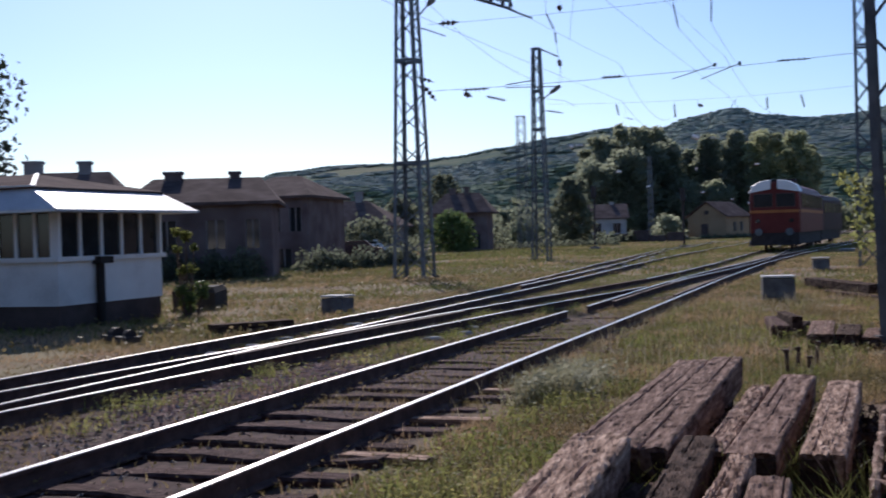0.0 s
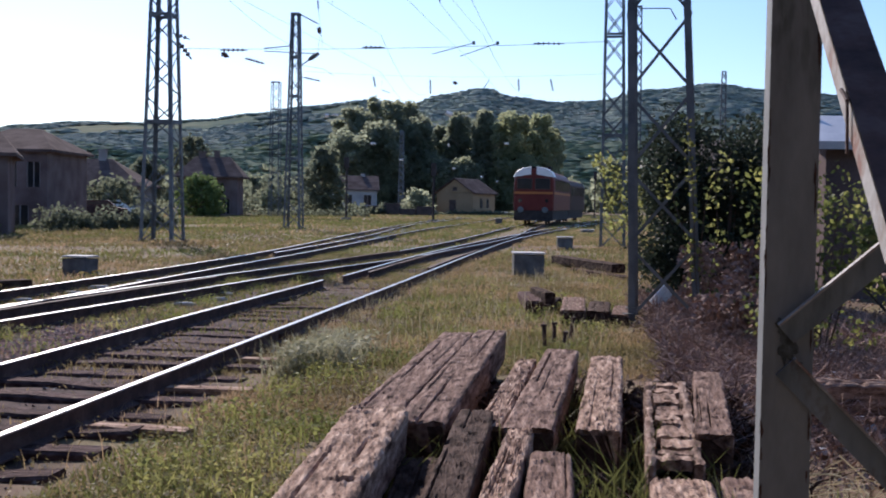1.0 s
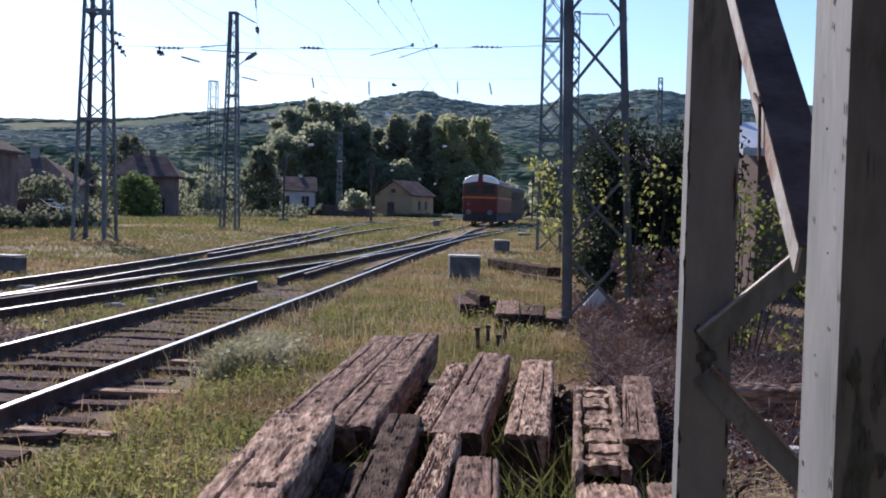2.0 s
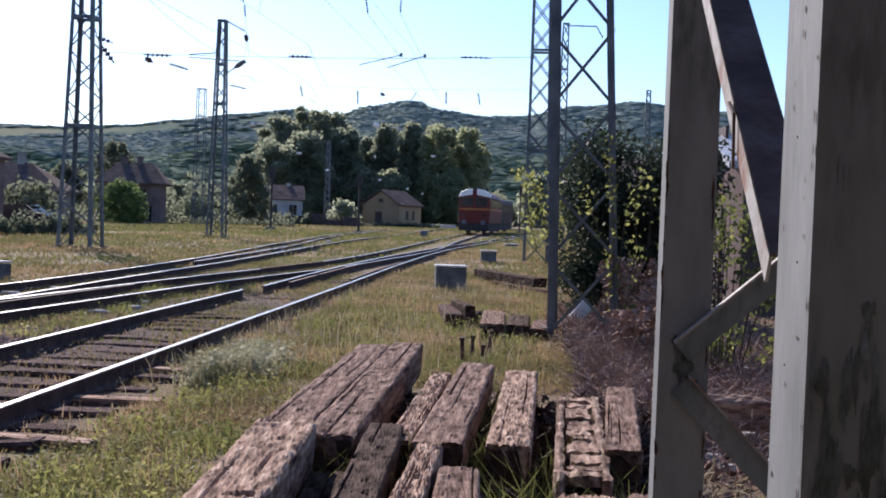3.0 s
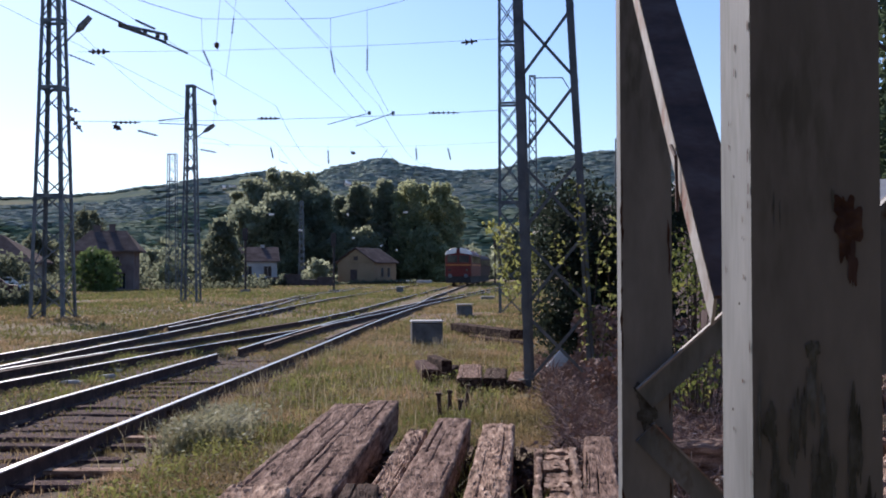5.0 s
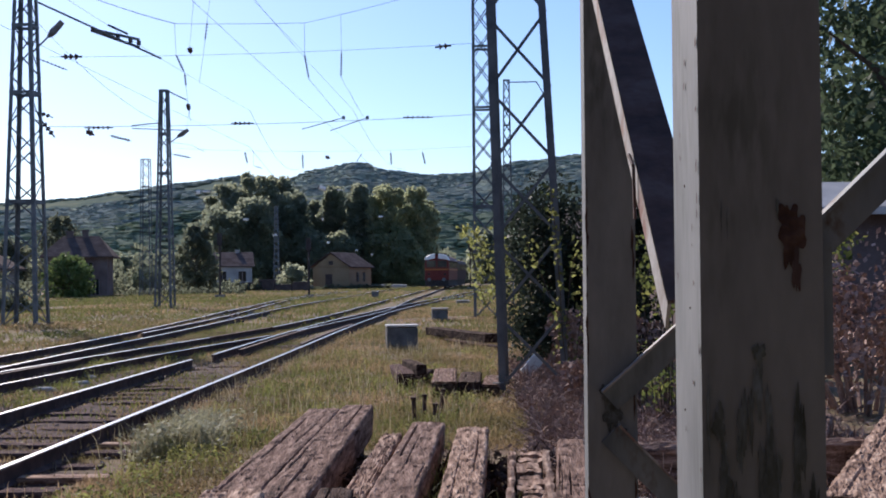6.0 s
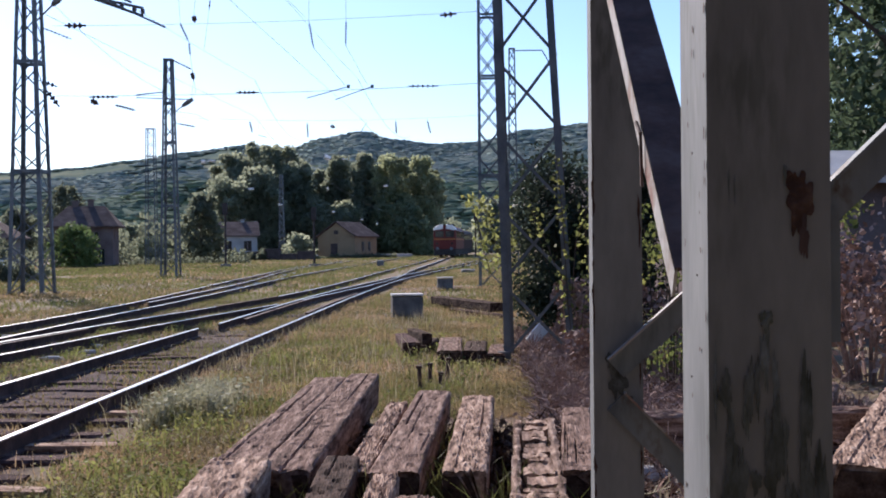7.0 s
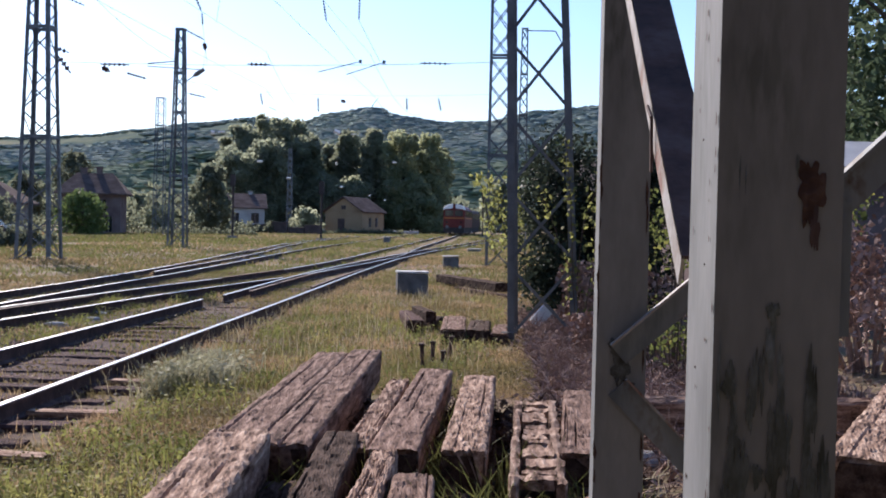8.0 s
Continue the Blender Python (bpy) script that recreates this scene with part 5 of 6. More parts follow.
def build_hut():
    """The white signal hut with a band of windows and a pale metal roof."""
    w, d = 4.6, 3.5
    t = thing("signal_hut", (-14.45 - w / 2, 17.2 + d / 2, -.1), "white signal hut with a window band and bright metal roof", "hut")
    part("wall", MB().box((0, 0, 1.0), (w, d, .86)), "plaster", t)
    part("plinth", MB().box((0, 0, .25), (w - .06, d - .06, .66)), "plinth", t, "dark brick plinth")
    part("window_sill", MB().box((0, 0, 1.46), (w + .16, d + .16, .09)), "plaster", t)
    for s in (-1, 1):
        n = 10
        for i in range(n + 1):
            x = -w / 2 + .07 + (w - .14) * i / n
            part("window_post", MB().box((x, s * (d / 2 - .05), 1.93), (.20 if i in (0, n) else .07, .09, .86)), "plaster", t)
        for i in range(n):
            x = -w / 2 + .07 + (w - .14) * (i + .5) / n
            glazed = i > 6
            part("pane" if glazed else "infill", MB().box((x, s * (d / 2 - .06), 1.93), ((w - .14) / n - .07, .02 if glazed else .07, .85)), "glass" if glazed else "plaster", t)
        n = 5
        for i in range(1, n):
            y = -d / 2 + .05 + (d - .1) * i / n
            part("window_post", MB().box((s * (w / 2 - .05), y, 1.93), (.09, .085, .86)), "plaster", t)
        for i in range(n):
            y = -d / 2 + .05 + (d - .1) * (i + .5) / n
            part("pane", MB().box((s * (w / 2 - .06), y, 1.93), (.02, (d - .1) / n - .085, .85)), "glass", t)
    part("lintel", MB().box((0, 0, 2.40), (w, d, .1)), "plaster", t)
    W, D = w / 2 + .55, d / 2 + .68
    X, Y = W - .75, D - .28
    top = [(-W, -D, 2.40), (W, -D, 2.40), (W, D, 2.40), (-W, D, 2.40), (-X, -Y, 2.80), (X, -Y, 2.80), (X, Y, 2.80), (-X, Y, 2.80)]
    lo = [(x, y, z - .05) for x, y, z in top[:4]]
    rf = MB().add(top + lo, [(0, 1, 5, 4), (1, 2, 6, 5), (2, 3, 7, 6), (3, 0, 4, 7), (4, 5, 6, 7), (8, 9, 1, 0), (9, 10, 2, 1), (10, 11, 3, 2), (11, 8, 0, 3), (8, 11, 10, 9)])
    part("roof_skirt", rf, "sheet_roof", t, "pale metal sheet skirt with a wide overhang")
    X, Y = X + .03, Y + .03
    cap = [(-X, -Y, 2.803), (X, -Y, 2.803), (X, Y, 2.803), (-X, Y, 2.803), (-X, -Y, 2.84), (X, -Y, 2.84), (X, Y, 2.84), (-X, Y, 2.84), (-.5, 0, 3.22), (.5, 0, 3.22)]
    part("roof", MB().add(cap, [(0, 1, 5, 4), (1, 2, 6, 5), (2, 3, 7, 6), (3, 0, 4, 7), (4, 5, 9, 8), (5, 6, 9), (6, 7, 8, 9), (7, 4, 8), (3, 2, 1, 0)]), "tile_roof", t, "dull brown upper roof")
    for p, q in (((X, -Y, 2.85), (.5, 0, 3.23)), ((-X, -Y, 2.85), (-.5, 0, 3.23)), ((-X, -Y, 2.85), (X, -Y, 2.85))):
        part("ridge_cap", MB().bar(p, q, .09, .03), "sheet_roof", t)
    part("downpipe", MB().rod((w / 2 + .09, -.55, -.1), (w / 2 + .09, -.55, 1.38), .085, 10).box((w / 2 + .12, -.5, 1.42), (.2, .42, .14)), "tarred", t, "dark downpipe with a hopper")
    bush((-14.3, 21.4, -.1), .5, .6, 2.3, "leaf_vine", 61, "vine growing up the corner of the signal hut", 900, .05, 12, "vine")
    bush((-13.7, 20.6, -.1), .6, .6, .9, "leaf_bright", 62, "bright green weed beside the signal hut", 500, .06, 6, "weed")
    t = thing("wooden_edging", (-10.25, 17.0, 0), "low dark wooden edging beside the turnout", "edging", rz=-38)
    part("plank", MB().box((0, 0, .06), (.3, 1.5, .24)), "timber_dark", t)
    t = thing("points_lever", (-11.6, 15.1, 0), "low dark points lever box beside the rails", "points lever", rz=-30)
    part("base", MB().box((0, 0, .06), (.9, .3, .1)), "train_dark", t)
    part("weight", MB().rod((-.3, 0, .12), (-.12, 0, .12), .12, 10), "train_dark", t)
    part("weight", MB().rod((.2, 0, .12), (.34, 0, .12), .1, 10), "train_dark", t)
    # A plain dark block; its use is left open.
    t = thing("squat_block", (-15.15, 23.4, -.1), "dark squat block beside the signal hut", "trough", rz=12)
    part("body", MB().loft([[(-.5, -.5, -.1), (.5, -.5, -.1), (.5, .5, -.1), (-.5, .5, -.1)], [(-.53, -.52, .55), (.52, -.5, .5), (.5, .5, .55), (-.52, .5, .5)], [(-.46, -.42, .68), (.44, -.4, .64), (.43, .4, .66), (-.45, .4, .66)]]), "tarred", t)


# ---- train ----
def build_train():
    t = thing("diesel_railcar", (0, 0, 0), "red diesel railcar with orange stripe and white roof edge, driving away", "train")
    L = 16.0

    def ring(y, s, w=1.45, top=3.95):
        pts = [(-w, 1.0), (-w, 2.9), (-w + .06, 3.35), (-w + .28, 3.72), (-w + .7, 3.92), (0, 4.02), (w - .7, 3.92), (w - .28, 3.72), (w - .06, 3.35), (w, 2.9), (w, 1.0)]
        return [(x * s, y, 1.0 + (z - 1.0) * (1 - (1 - s) * .6)) for x, z in pts]
    part("body", MB().loft([ring(-.12, .93), ring(0, .985), ring(.15, 1.0), ring(L, 1.0)]), "train_red", t)
    for s in (-1, 1):
        cap = [(-1.47, 3.36), (-1.27, 3.76), (-.80, 4.0), (-.2, 4.09), (-.2, 3.56)]
        cap = [(x * s, z) for x, z in cap][::s]
        part("roof_edge", MB().loft([[(x * .97, -.17, z) for x, z in cap], [(x, .02, z + .03) for x, z in cap], [(x, 1.3, z + .03) for x, z in cap]]), "train_white", t, "white painted roof edge")
    for x in (-.64, .64):
        wi = part("window", MB().box((x, -.125, 2.9), (1.12, .06, .82)), "rail_rust", t)
        part("pane", MB().box((x, -.165, 2.9), (1.0, .03, .7)), "glass", wi)
    part("stripe", MB().box((0, -.13, 2.25), (2.76, .05, .16)), "train_yellow", t, "orange-yellow stripe")
    for s in (-1, 1):
        part("stripe", MB().box((s * 1.46, L / 2, 2.25), (.02, L - .4, .16)), "train_yellow", t)
        for i in range(8):
            y = 1.6 + i * 1.85
            wi = part("window", MB().box((s * 1.455, y, 2.85), (.03, 1.15, .85)), "rail_rust", t)
            part("pane", MB().box((s * 1.475, y, 2.85), (.02, 1.0, .72)), "glass", wi)
        part("headlight", MB().rod((s * .95, -.16, 1.7), (s * .95, -.08, 1.7), .13, 10), "glass", t)
        part("buffer", MB().rod((s * .87, -.55, 1.05), (s * .87, 0, 1.05), .09, 8).rod((s * .87, -.6, 1.05), (s * .87, -.55, 1.05), .22, 12), "steel_dark", t)
    part("skirt", MB().box((0, .05, .72), (2.75, .25, .9)), "train_dark", t)
    part("underframe", MB().box((0, L / 2, .68), (2.6, L - .4, .8)), "train_dark", t)
    part("horn_box", MB().box((0, .5, 4.06), (.5, .6, .16)), "train_dark", t)
    part("exhaust", MB().box((.5, 3.0, 4.1), (.9, 1.2, .2)), "train_dark", t)
    for y in (3.0, L - 3.0):
        bg = part("bogie", MB().box((0, y, .55), (2.1, 3.2, .35)), "train_dark", t)
        for yy in (y - 1.2, y + 1.2):
            for s in (-1, 1):
                part("wheel", MB().rod((s * .68, yy, .46), (s * .82, yy, .46), .46, 16), "rail_rust", bg)
    return t


def build_wagon():
    t = thing("railway_coach", (0, 0, 0), "dark grey railway coach drawn ahead of the red railcar", "train")
    L = 12.0
    pts = [(-1.4, 1.0), (-1.4, 3.1), (-1.2, 3.45), (-.6, 3.62), (.6, 3.62), (1.2, 3.45), (1.4, 3.1), (1.4, 1.0)]
    part("body", MB().loft([[(x, y, z) for x, z in pts] for y in (0, L)]), "train_grey", t)
    part("underframe", MB().box((0, L / 2, .68), (2.5, L - .4, .8)), "train_dark", t)
    for i in range(5):
        y = 1.6 + i * 2.2
        wi = part("window", MB().box((1.405, y, 2.6), (.03, 1.15, .8)), "rail_rust", t)
        part("pane", MB().box((1.425, y, 2.6), (.02, 1.0, .7)), "glass", wi)
    for y in (2.2, L - 2.2):
        bg = part("bogie", MB().box((0, y, .55), (2.1, 2.6, .35)), "train_dark", t)
        for yy in (y - .9, y + .9):
            for s in (-1, 1):
                part("wheel", MB().rod((s * .68, yy, .46), (s * .82, yy, .46), .46, 16), "rail_rust", bg)
    return t


M["train_red"] = material("train_red", [(.115, .024, .022), (.16, .036, .030)], 2, .5, 0, .05, 30, spec=.15)
M["train_white"] = material("train_white", [(.75, .75, .74), (.82, .82, .8)], 2, .4, 0, .05, 30)
M["train_yellow"] = material("train_yellow", [(.38, .13, .035), (.46, .18, .05)], 2, .5, 0, .05, 30)
M["train_dark"] = material("train_dark", [(.03, .025, .025), (.06, .05, .05)], 3, .8, 0, .2, 30)
M["train_grey"] = material("train_grey", [(.045, .025, .025), (.075, .045, .042)], 3, .6, 0, .1, 30, spec=.1)


# ---- overhead line ----
def build_overhead():
    y = 40.5
    wire_line((-15.4, y, 7.03), (.0, y, 7.27), .12, .008)
    wire_line((-15.4, y, 9.52), (.0, y, 9.79), .12, .006)
    wire_line((-10.86, y, 10.64), (-6.25, y, 10.59), .02, .008)
    wire_line((-6.25, y, 10.59), (-.1, y, 12.2), .1, .007)
    wire_line((-15.5, y, 12.3), (-10.86, y, 10.64), .1, .012)
    for a, b, n, r in [((-14.12, 6.97), (-13.09, 6.96), 5, .07), ((-8.87, 7.06), (-8.06, 7.05), 4, .075), ((-2.78, 7.19), (-1.72, 7.18), 5, .065),
                       ((-14.96, 9.52), (-14.2, 9.51), 3, .12), ((-1.63, 9.65), (-1.05, 9.71), 2, .12), ((-15.48, 9.32), (-14.73, 9.04), 6, .05),
                       ((-10.83, 9.53), (-10.54, 8.9), 6, .055), ((-10.52, 8.86), (-10.48, 8.38), 4, .055), ((-9.71, 10.71), (-9.79, 10.02), 5, .05),
                       ((-6.25, 9.48), (-6.1, 8.6), 8, .05), ((-4.94, 9.53), (-4.96, 8.65), 8, .05), ((-14.06, 6.87), (-13.77, 6.71), 2, .12),
                       ((-13.19, 6.68), (-12.45, 6.48), 7, .06), ((-15.4, 7.14), (-15.19, 6.65), 3, .1), ((-15.63, 7.49), (-15.26, 7.36), 3, .08), ((-10.34, 9.79), (-10.3, 9.55), 2, .11)]:
        yy = 39.85 if a[0] < -15.2 else y
        insulator_string((a[0], yy, a[1]), (b[0], y, b[1]), n, r)
        if a[0] < -15.2:
            wire_line((a[0] - .25, 39.8, a[1] + .05), (a[0], yy, a[1]), 0, .01, 2)
    # droppers that carry the strings
    for x0, z0, x1, z1 in [(-10.83, 9.53, -10.88, 10.64), (-6.25, 9.48, -6.25, 10.59), (-4.94, 9.53, -4.95, 10.95), (-10.48, 8.38, -10.3, 7.05), (-9.79, 10.02, -10.0, 8.5),
                           (-6.1, 8.6, -5.0, 7.25), (-4.96, 8.65, -4.2, 7.25), (-9.71, 10.71, -9.6, 11.6), (-10.34, 9.79, -10.2, 11.4)]:
        wire_line((x0, y, z0), (x1, y, z1), 0.0, .006, 2)
    # the steady arms over the two tracks
    for a, b in [((-6.36, 6.82), (-4.88, 7.21)), ((-5.36, 6.75), (-4.04, 7.2))]:
        t = thing("steady_arm", (a[0], y, a[1]), "slanted steady arm holding the contact wire", "steady arm", "steady arms")
        part("arm", MB().rod((0, 0, 0), (b[0] - a[0], 0, b[1] - a[1]), .015, 6), "wire", t)
        part("clamp", MB().box((b[0] - a[0], 0, b[1] - a[1]), (.1, .08, .12)), "wire", t)
    # bracket boom on the near mast of the meadow
    t = thing("mast_bracket", (-14.76, y, 10.94), "dark sloping bracket with insulators on the lattice mast", "bracket")
    part("boom", MB().rod((-.8, -.6, .4), (3.4, 0, -1.54), .035, 6), "steel_dark", t)
    part("boom", MB().rod((.9, 0, -.45), (2.62, 0, -.85), .05, 6), "steel_dark", t)
    part("boom", MB().rod((.9, 0, -.5), (2.62, 0, -1.13), .05, 6), "steel_dark", t)
    part("strut", MB().rod((1.5, 0, -.31), (2.2, 0, -.64), .04, 6), "steel_dark", t)
    for x in (.95, 1.4, 1.85, 2.3, 2.6):
        part("clamp", MB().box((x, 0, -.46 - (x - .9) * .3), (.12, .12, .16)), "insulator", t)
    for base, head, ln, name in [((-15.3, 39.5, 9.75), (-14.55, 39.5, 10.55), .75, ""), ((-16.6, 62, 9.0), (-15.71, 62, 9.58), .7, ""), ((.4, 42.4, 12.0), (-.6, 42.4, 13.0), .7, "")]:
        t = thing("street_lamp", base, "grey street lamp head on a short sloping arm", "lamp", "lamps on the masts")
        d = Vector(head) - Vector(base)
        u = d.normalized()
        part("arm", MB().rod((-.3, 0, -.25), d * .5, .03, 6), "steel_dark", t)
        part("head", MB().rod(d * .35, d * .55, .06, 8, .13).rod(d * .55, d, .13, 8, .10), "concrete", t)
    # fittings of the second mast
    y = 61.72
    for a, b, n, r in [((-16.77, 11.67), (-15.65, 11.11), 7, .07), ((-15.65, 10.95), (-15.59, 10.56), 3, .14), ((-16.44, 8.24), (-15.52, 8.05), 6, .07), ((-15.43, 8.72), (-14.78, 8.35), 3, .03)]:
        insulator_string((a[0], y, a[1]), (b[0], y, b[1]), n, r)
    for p, q in [((-15.65, 11.11), (-15.65, 10.95)), ((-16.8, 8.3), (-16.44, 8.24)), ((-16.6, 8.9), (-15.43, 8.72)), ((-15.59, 10.56), (-15.7, 9.6)), ((-16.77, 11.67), (-16.9, 11.65))]:
        wire_line((p[0], y, p[1]), (q[0], y, q[1]), 0, .008, 2)
    t = thing("mast_bracket", (-18.69, y, 9.75), "thin horizontal bracket on the lattice mast", "bracket")
    part("arm", MB().rod((0, 0, .06), (1.62, 0, .2), .03, 6), "steel_dark", t)
    part("arm", MB().rod((0, 0, -.09), (2.95, 0, -.23), .025, 6), "steel_dark", t)
    # insulators over the tracks further on
    y = 80.0
    wire_line((-21, y, 10.6), (0, y, 10.5), .3, .006)
    wire_line((-21, y, 7.7), (0, y, 7.9), .1, .006)
    for a, b, n, r in [((-16.21, 10.27), (-16.05, 9.49), 7, .085), ((-12.23, 10.06), (-12.19, 9.08), 8, .085), ((-6.14, 10.14), (-6.1, 9.28), 7, .085), ((-3.96, 10.13), (-3.77, 9.27), 7, .085),
                       ((-10.66, 9.89), (-10.31, 9.77), 2, .15), ((-8.55, 9.45), (-8.12, 10.07), 3, .06), ((-15.62, 9.33), (-15.02, 9.13), 4, .05)]:
        k = (max(a[0], b[0]) + 21) / 21
        top = a if a[1] > b[1] else b
        k = (top[0] + 21) / 21
        wire_line((top[0], y, top[1]), (top[0], y, 10.6 - .1 * k - 1.2 * k * (1 - k)), 0, .005, 2)
        insulator_string((a[0], y, a[1]), (b[0], y, b[1]), n, r)
    for a, b, n, r in [((-19.65, 7.54), (-19.25, 7.54), 2, .16), ((-19.17, 7.58), (-18.58, 7.58), 5, .09), ((-11.13, 7.83), (-10.58, 7.59), 3, .2), ((-9.91, 7.59), (-9.41, 7.59), 5, .06),
                       ((-16.39, 5.62), (-15.92, 5.62), 4, .1), ((-14.34, 4.52), (-13.95, 4.52), 4, .08), ((-10.89, 5.72), (-10.85, 5.41), 3, .09), ((-10.61, 3.97), (-10.34, 3.97), 3, .09),
                       ((-8.66, 3.42), (-8.42, 3.42), 2, .09), ((-7.06, 5.71), (-6.68, 5.71), 4, .09), ((-7.57, 3.15), (-7.41, 3.08), 2, .09), ((-1.56, 7.79), (-.87, 7.79), 6, .07)]:
        wire_line((b[0], y, b[1]), (b[0], y, 7.72 if b[1] < 7.5 else 7.8), 0, .004, 2)
        insulator_string((a[0], y, a[1]), (b[0], y, b[1]), n, r, mat="porcelain", label="white porcelain insulator on an overhead wire")
    # lines that run along the tracks
    for x0, z0, x1, z1, sag in [(-4.55, 5.9, -5.15, 5.9, .3), (-8.2, 5.9, -12.5, 5.9, .3)]:
        wire_line((x0, -30, z0), (x0, 40.5, z0 + .3), .25, .0045)
        wire_line((x0, 40.5, z0 + .3), (x1, 80, z0 + 1.2), .25, .007)
        wire_line((x1, 80, z0 + 1.2), (x1, 180, z0), .5, .008)
        wire_line((x0, -30, z0 + 2.4), (x0, 40.5, z0 + 1.6), .8, .0045)
        wire_line((x0, 40.5, z0 + 1.6), (x1, 80, z0 + 3.2), .8, .008)
    wire_line((-16.2, 5, 13.2), (-15.85, 39.5, 11.2), .5, .008)
    wire_line((-15.85, 39.5, 11.0), (-17, 62, 9.9), .5, .010)
    wire_line((-17, 62, 10.9), (-28, 104, 10.5), .6, .012)
    wire_line((-9.0, 30, 12.5), (-6.2, 40.5, 9.5), .2, .0045)
    # dark signal posts beyond the turnout
    for x, yy, h in [(-13.5, 91.5, 4.6), (-21.5, 96, 5.2), (-1.2, 140, 5.5)]:
        t = thing("signal_post", (x, yy, 0), "dark railway signal post with a small head", "signal", "signal posts")
        part("post", MB().rod((0, 0, -.1), (0, 0, h), .09, 8), "train_dark", t)
        part("head", MB().box((0, -.1, h - .4), (.4, .25, 1.0)), "train_dark", t)
        part("base", MB().box((0, 0, .1), (.7, .7, .3)), "concrete", t)


def car(loc, rz, mat, label):
    t = thing("parked_car", loc, label, "car", "parked cars", rz=rz)
    prof = [(-2.0, .35), (-2.02, .75), (-1.2, .88), (-.7, 1.38), (.75, 1.4), (1.35, .92), (2.0, .82), (2.05, .35)]
    part("body", MB().loft([[(x, y * (.92 if z > 1 else 1), z) for x, z in prof] for y in (-.8, -.78, .78, .8)]), mat, t)
    for s in (-1, 1):
        part("window", MB().box((.02, s * .755, 1.12), (1.5, .04, .34)), "glass", t)
        for x in (-1.25, 1.3):
            part("wheel", MB().rod((x, s * .62, .31), (x, s * .82, .31), .31, 12), "train_dark", t)
    part("windscreen", MB().bar((-1.15, 0, .92), (-.74, 0, 1.34), 1.3, .03, (1, 0, .8)), "glass", t)


def build_cars():
    for x, y, r, m, l in [(-40, 79, 30, "train_white", "white car parked beside the houses"), (-43.5, 87, 15, "train_grey", "dark grey car parked beside the houses"),
                          (-37.5, 85, 25, "train_white", "white car parked beside the houses"), (-34.5, 76, 20, "train_grey", "dark grey car parked beside the houses")]:
        car((x, y, ground_z(x, y)), r, m, l)


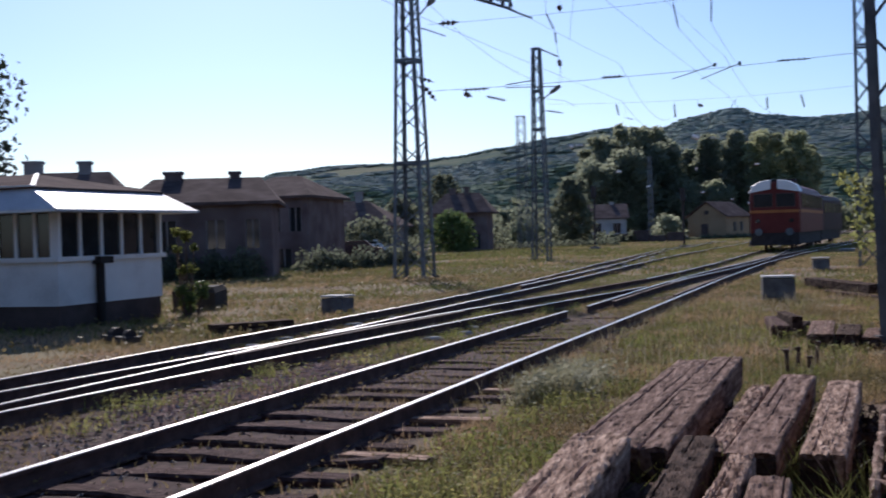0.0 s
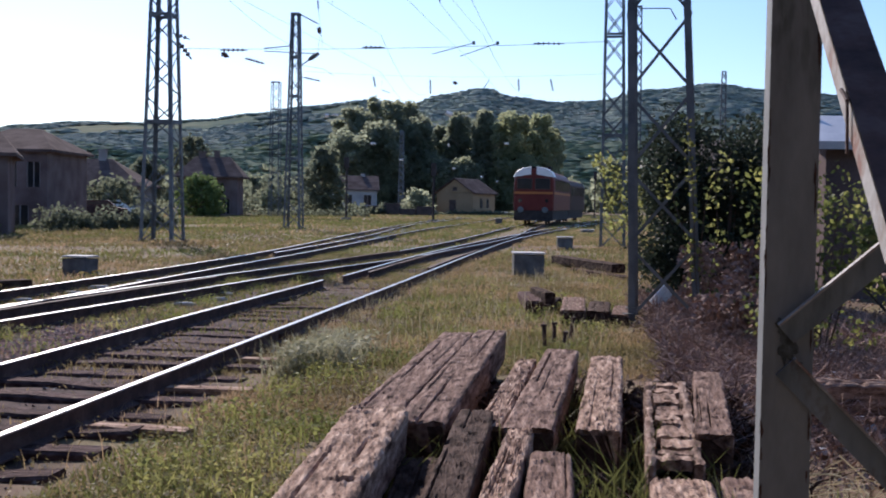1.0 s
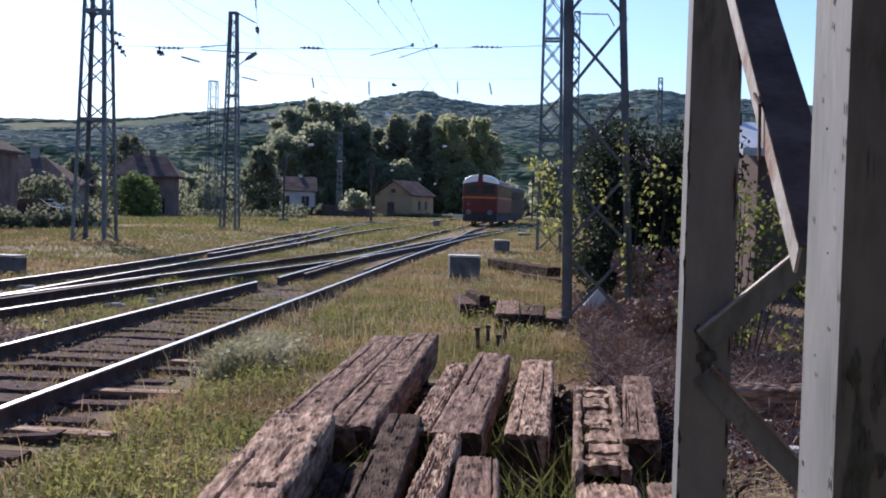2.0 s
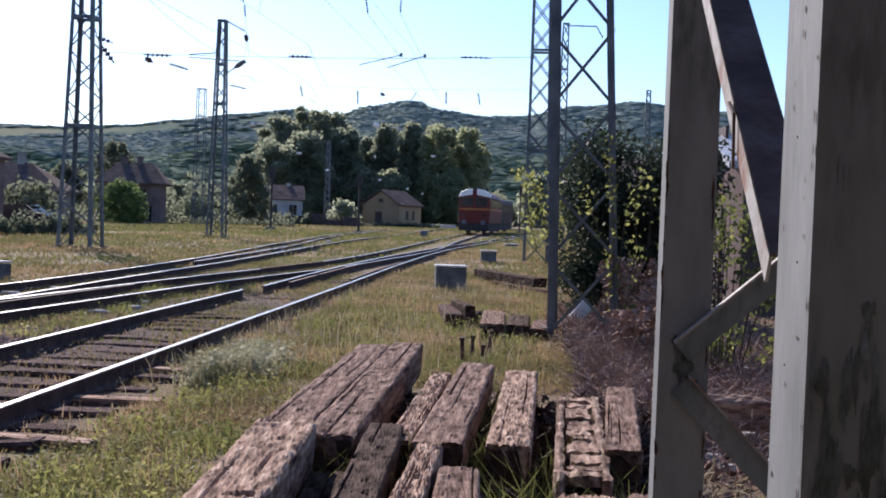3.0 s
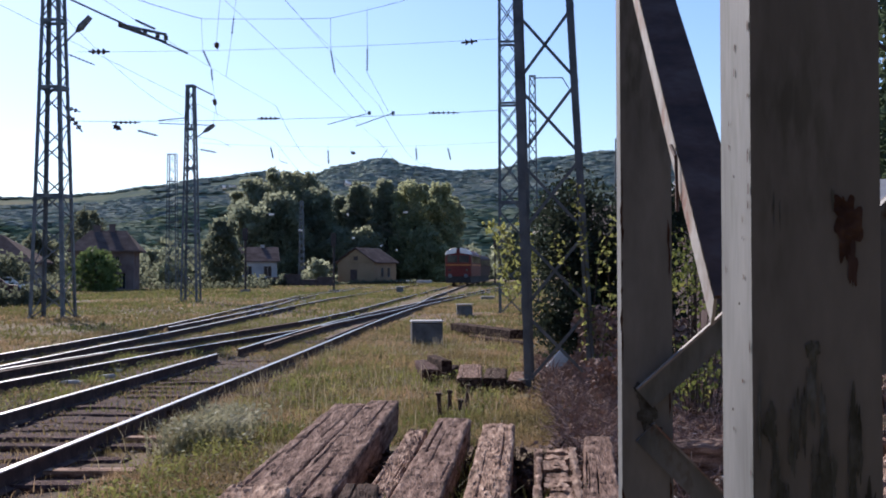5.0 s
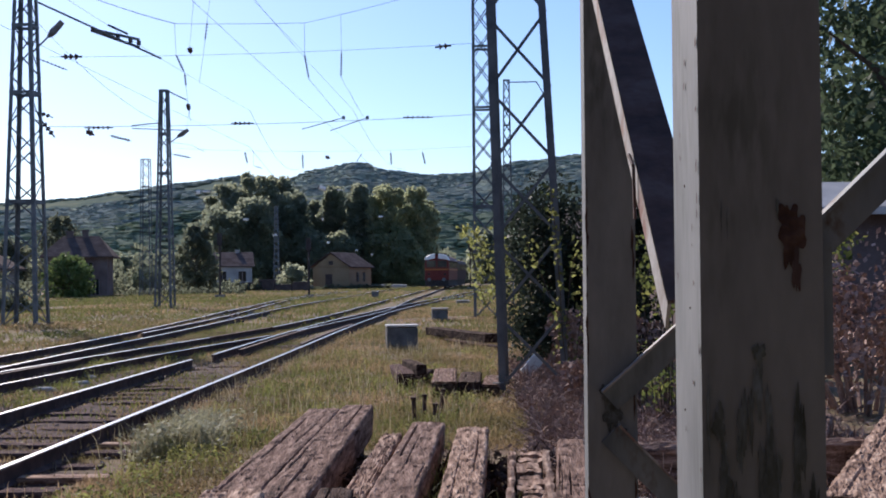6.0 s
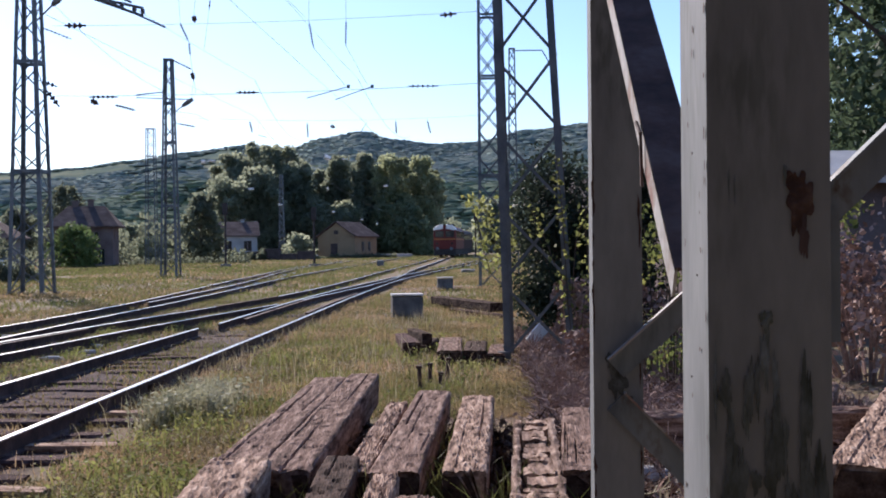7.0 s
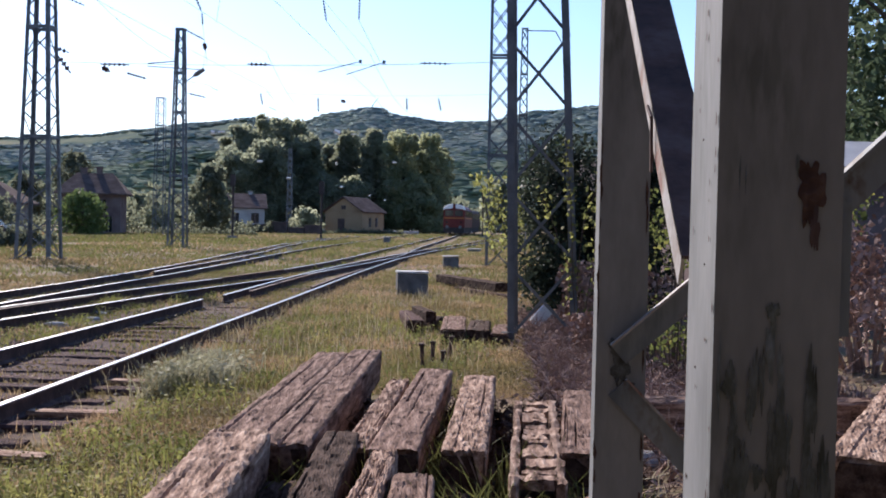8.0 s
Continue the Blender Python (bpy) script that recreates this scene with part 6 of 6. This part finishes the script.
def build_stones():
    rnd = np.random.RandomState(21)
    m = MB()
    for i in range(5200):
        k = rnd.uniform()
        if k < .55:
            x, yy = rnd.uniform(-9.4, -3.3), 3 + 30 * rnd.uniform() ** 1.6
        elif k < .8:
            x, yy = rnd.normal(-6.3, .5), rnd.uniform(6, 16)
        else:
            x, yy = rnd.uniform(.2, 2.6), rnd.uniform(5, 17)
        s = rnd.uniform(.012, .04) * (1.4 if k > .8 else 1)
        c = Vector((x, yy, ground_z(x, yy) + s * .2))
        p = [c + Vector((rnd.uniform(-1, 1), rnd.uniform(-1, 1), 0)).normalized() * s * rnd.uniform(.7, 1.2) for _ in range(3)]
        top = c + Vector((rnd.uniform(-.3, .3) * s, rnd.uniform(-.3, .3) * s, s * rnd.uniform(.5, 1.0)))
        m.add([*p, top], [(0, 1, 3), (1, 2, 3), (2, 0, 3)])
    pale = MB()
    for i in range(1500):
        k = rnd.uniform()
        yy = 40 + 44 * k
        x = -9.5 - (yy - 40) * .095 + rnd.uniform(-.8, .8)
        s = rnd.uniform(.04, .10)
        c = Vector((x, yy, ground_z(x, yy) + .02))
        p = [c + Vector((math.cos(q) * s, math.sin(q) * s, 0)) for q in (0, 1.3, 2.6, 3.9, 5.1)]
        pale.add([*p, c + Vector((0, 0, s * .5))], [(j, (j + 1) % 5, 5) for j in range(5)])
    tagged(part("ballast", pale, "concrete_pale"), "pale ballast stones between the crossing rails", "ballast", kind="stuff")
    for i, (x, yy) in enumerate([(-8.75, 13.2), (-8.8, 14.4), (-8.78, 15.5), (-8.7, 17.0), (-8.8, 18.2), (-8.75, 20.0), (-8.7, 21.3), (-8.75, 22.8), (-6.3, 15.5), (-6.2, 16.7), (-6.45, 17.8)]):
        t = thing("flat_stone", (x, yy, ground_z(x, yy) + .03), "pale flat stone slab lying between the rails", "stone", "pale slabs between the rails", rz=rnd.uniform(-25, 25) + 90)
        k = rnd.uniform(.8, 1.2)
        part("stone", MB().loft([[(math.cos(q) * .06 * k * r * rnd.uniform(.7, 1.2), math.sin(q) * .16 * k * r * rnd.uniform(.7, 1.2), z) for q in (j * math.pi / 4 for j in range(8))] for z, r in ((-.05, 1), (.01, 1), (.03, .7))]), "concrete_pale", t)
    red = MB()
    for i in range(2600):
        x, yy = rnd.normal(-6.35, .33), rnd.normal(10.4, 1.3)
        z = rnd.uniform(.015, .05)
        c = Vector((x, yy, ground_z(x, yy) + .004))
        a0 = rnd.uniform(0, 6.28)
        p = [c + Vector((math.cos(a0 + q) * z, math.sin(a0 + q) * z * .7, 0)) for q in (0, 1.7, 3.3, 4.9)]
        red.add([*p, c + Vector((0, 0, z * .4))], [(0, 1, 4), (1, 2, 4), (2, 3, 4), (3, 0, 4)])
    tagged(part("brick_rubble", red, "red_rubble"), "reddish crushed brick and earth between the tracks", "rubble", kind="stuff")
    tagged(part("gravel", m, "gravel"), "scattered ballast stones along the track beds", "gravel", kind="stuff")
    for i in range(90):
        x, yy = rnd.uniform(.75, 2.6), rnd.uniform(5.8, 14.5)
        z = rnd.uniform(.03, .13)
        t = thing("rubble_stone", (x, yy, .0), "pale broken stone among brushwood", "stone", "rubble stones", rz=rnd.uniform(0, 360))
        rings = [[(math.cos(q) * z * r * rnd.uniform(.8, 1.2), math.sin(q) * z * r * rnd.uniform(.7, 1.1), hh * z + .02) for q in (k * math.pi / 3 for k in range(6))] for hh, r in ((-.3, .9), (.25, 1.0), (.7, .55))]
        part("stone", MB().loft(rings), "concrete_pale", t)
    t = thing("broken_slab", (.62, 17.2, .1), "white broken sheet leaning at the foot of the mast", "rubble", rz=20)
    part("sheet", MB().bar((-.1, 0, -.05), (.16, .05, .2), .22, .03, (0, 1, .3)), "plaster", t)
    # old boards beside the near rail
    for i, (x, yy, r) in enumerate([(-3.3, 6.4, 84), (-3.4, 8.1, 92), (-3.35, 9.9, 87)]):
        t = thing("wooden_board", (x, yy, ground_z(x, yy) + .03), "pale weathered board lying beside the rail", "board", "boards beside the rail", rz=r)
        part("board", MB().box((0, 0, 0), (.16, .7, .05)), "timber_pale", t)


M["gravel"] = material("gravel", [(.12, .10, .09), (.25, .22, .2), (.45, .43, .4)], 9, .9, 0, 0, 60, spread=.4)
M["red_rubble"] = material("red_rubble", [(.22, .12, .085), (.36, .22, .165), (.46, .33, .27)], 6, .95, 0, 0, 60, spread=.25)


# ---- build ----
build_ground()
build_hills()
build_sky_blocker()
build_tracks()
build_near_tower()
build_masts()
build_boxes()
build_timbers()
build_hut()
build_overhead()
build_stones()
build_cars()
build_houses()
build_far_trees()
build_bushes()
build_hedges()
railcar = build_train()
coach = build_wagon()
build_grass()
build_sleepers()


def line_x(y):
    """The middle of the train's track."""
    return -5.15


def motions():
    rows = [(0.0, 70.5), (1.0, 83.5), (1.7, 92.0), (2.8, 105.0), (3.5, 113.0), (4.7, 126.0), (5.8, 137.0), (6.5, 144.0), (8.0, 157.0)]
    walk(railcar, [(t, pose(line_x(y), y, .154, 0, 0, -2.5)) for t, y in rows])
    walk(coach, [(t, pose(line_x(y) + .73, y + 16.6, .154, 0, 0, -5.0)) for t, y in rows])


motions()
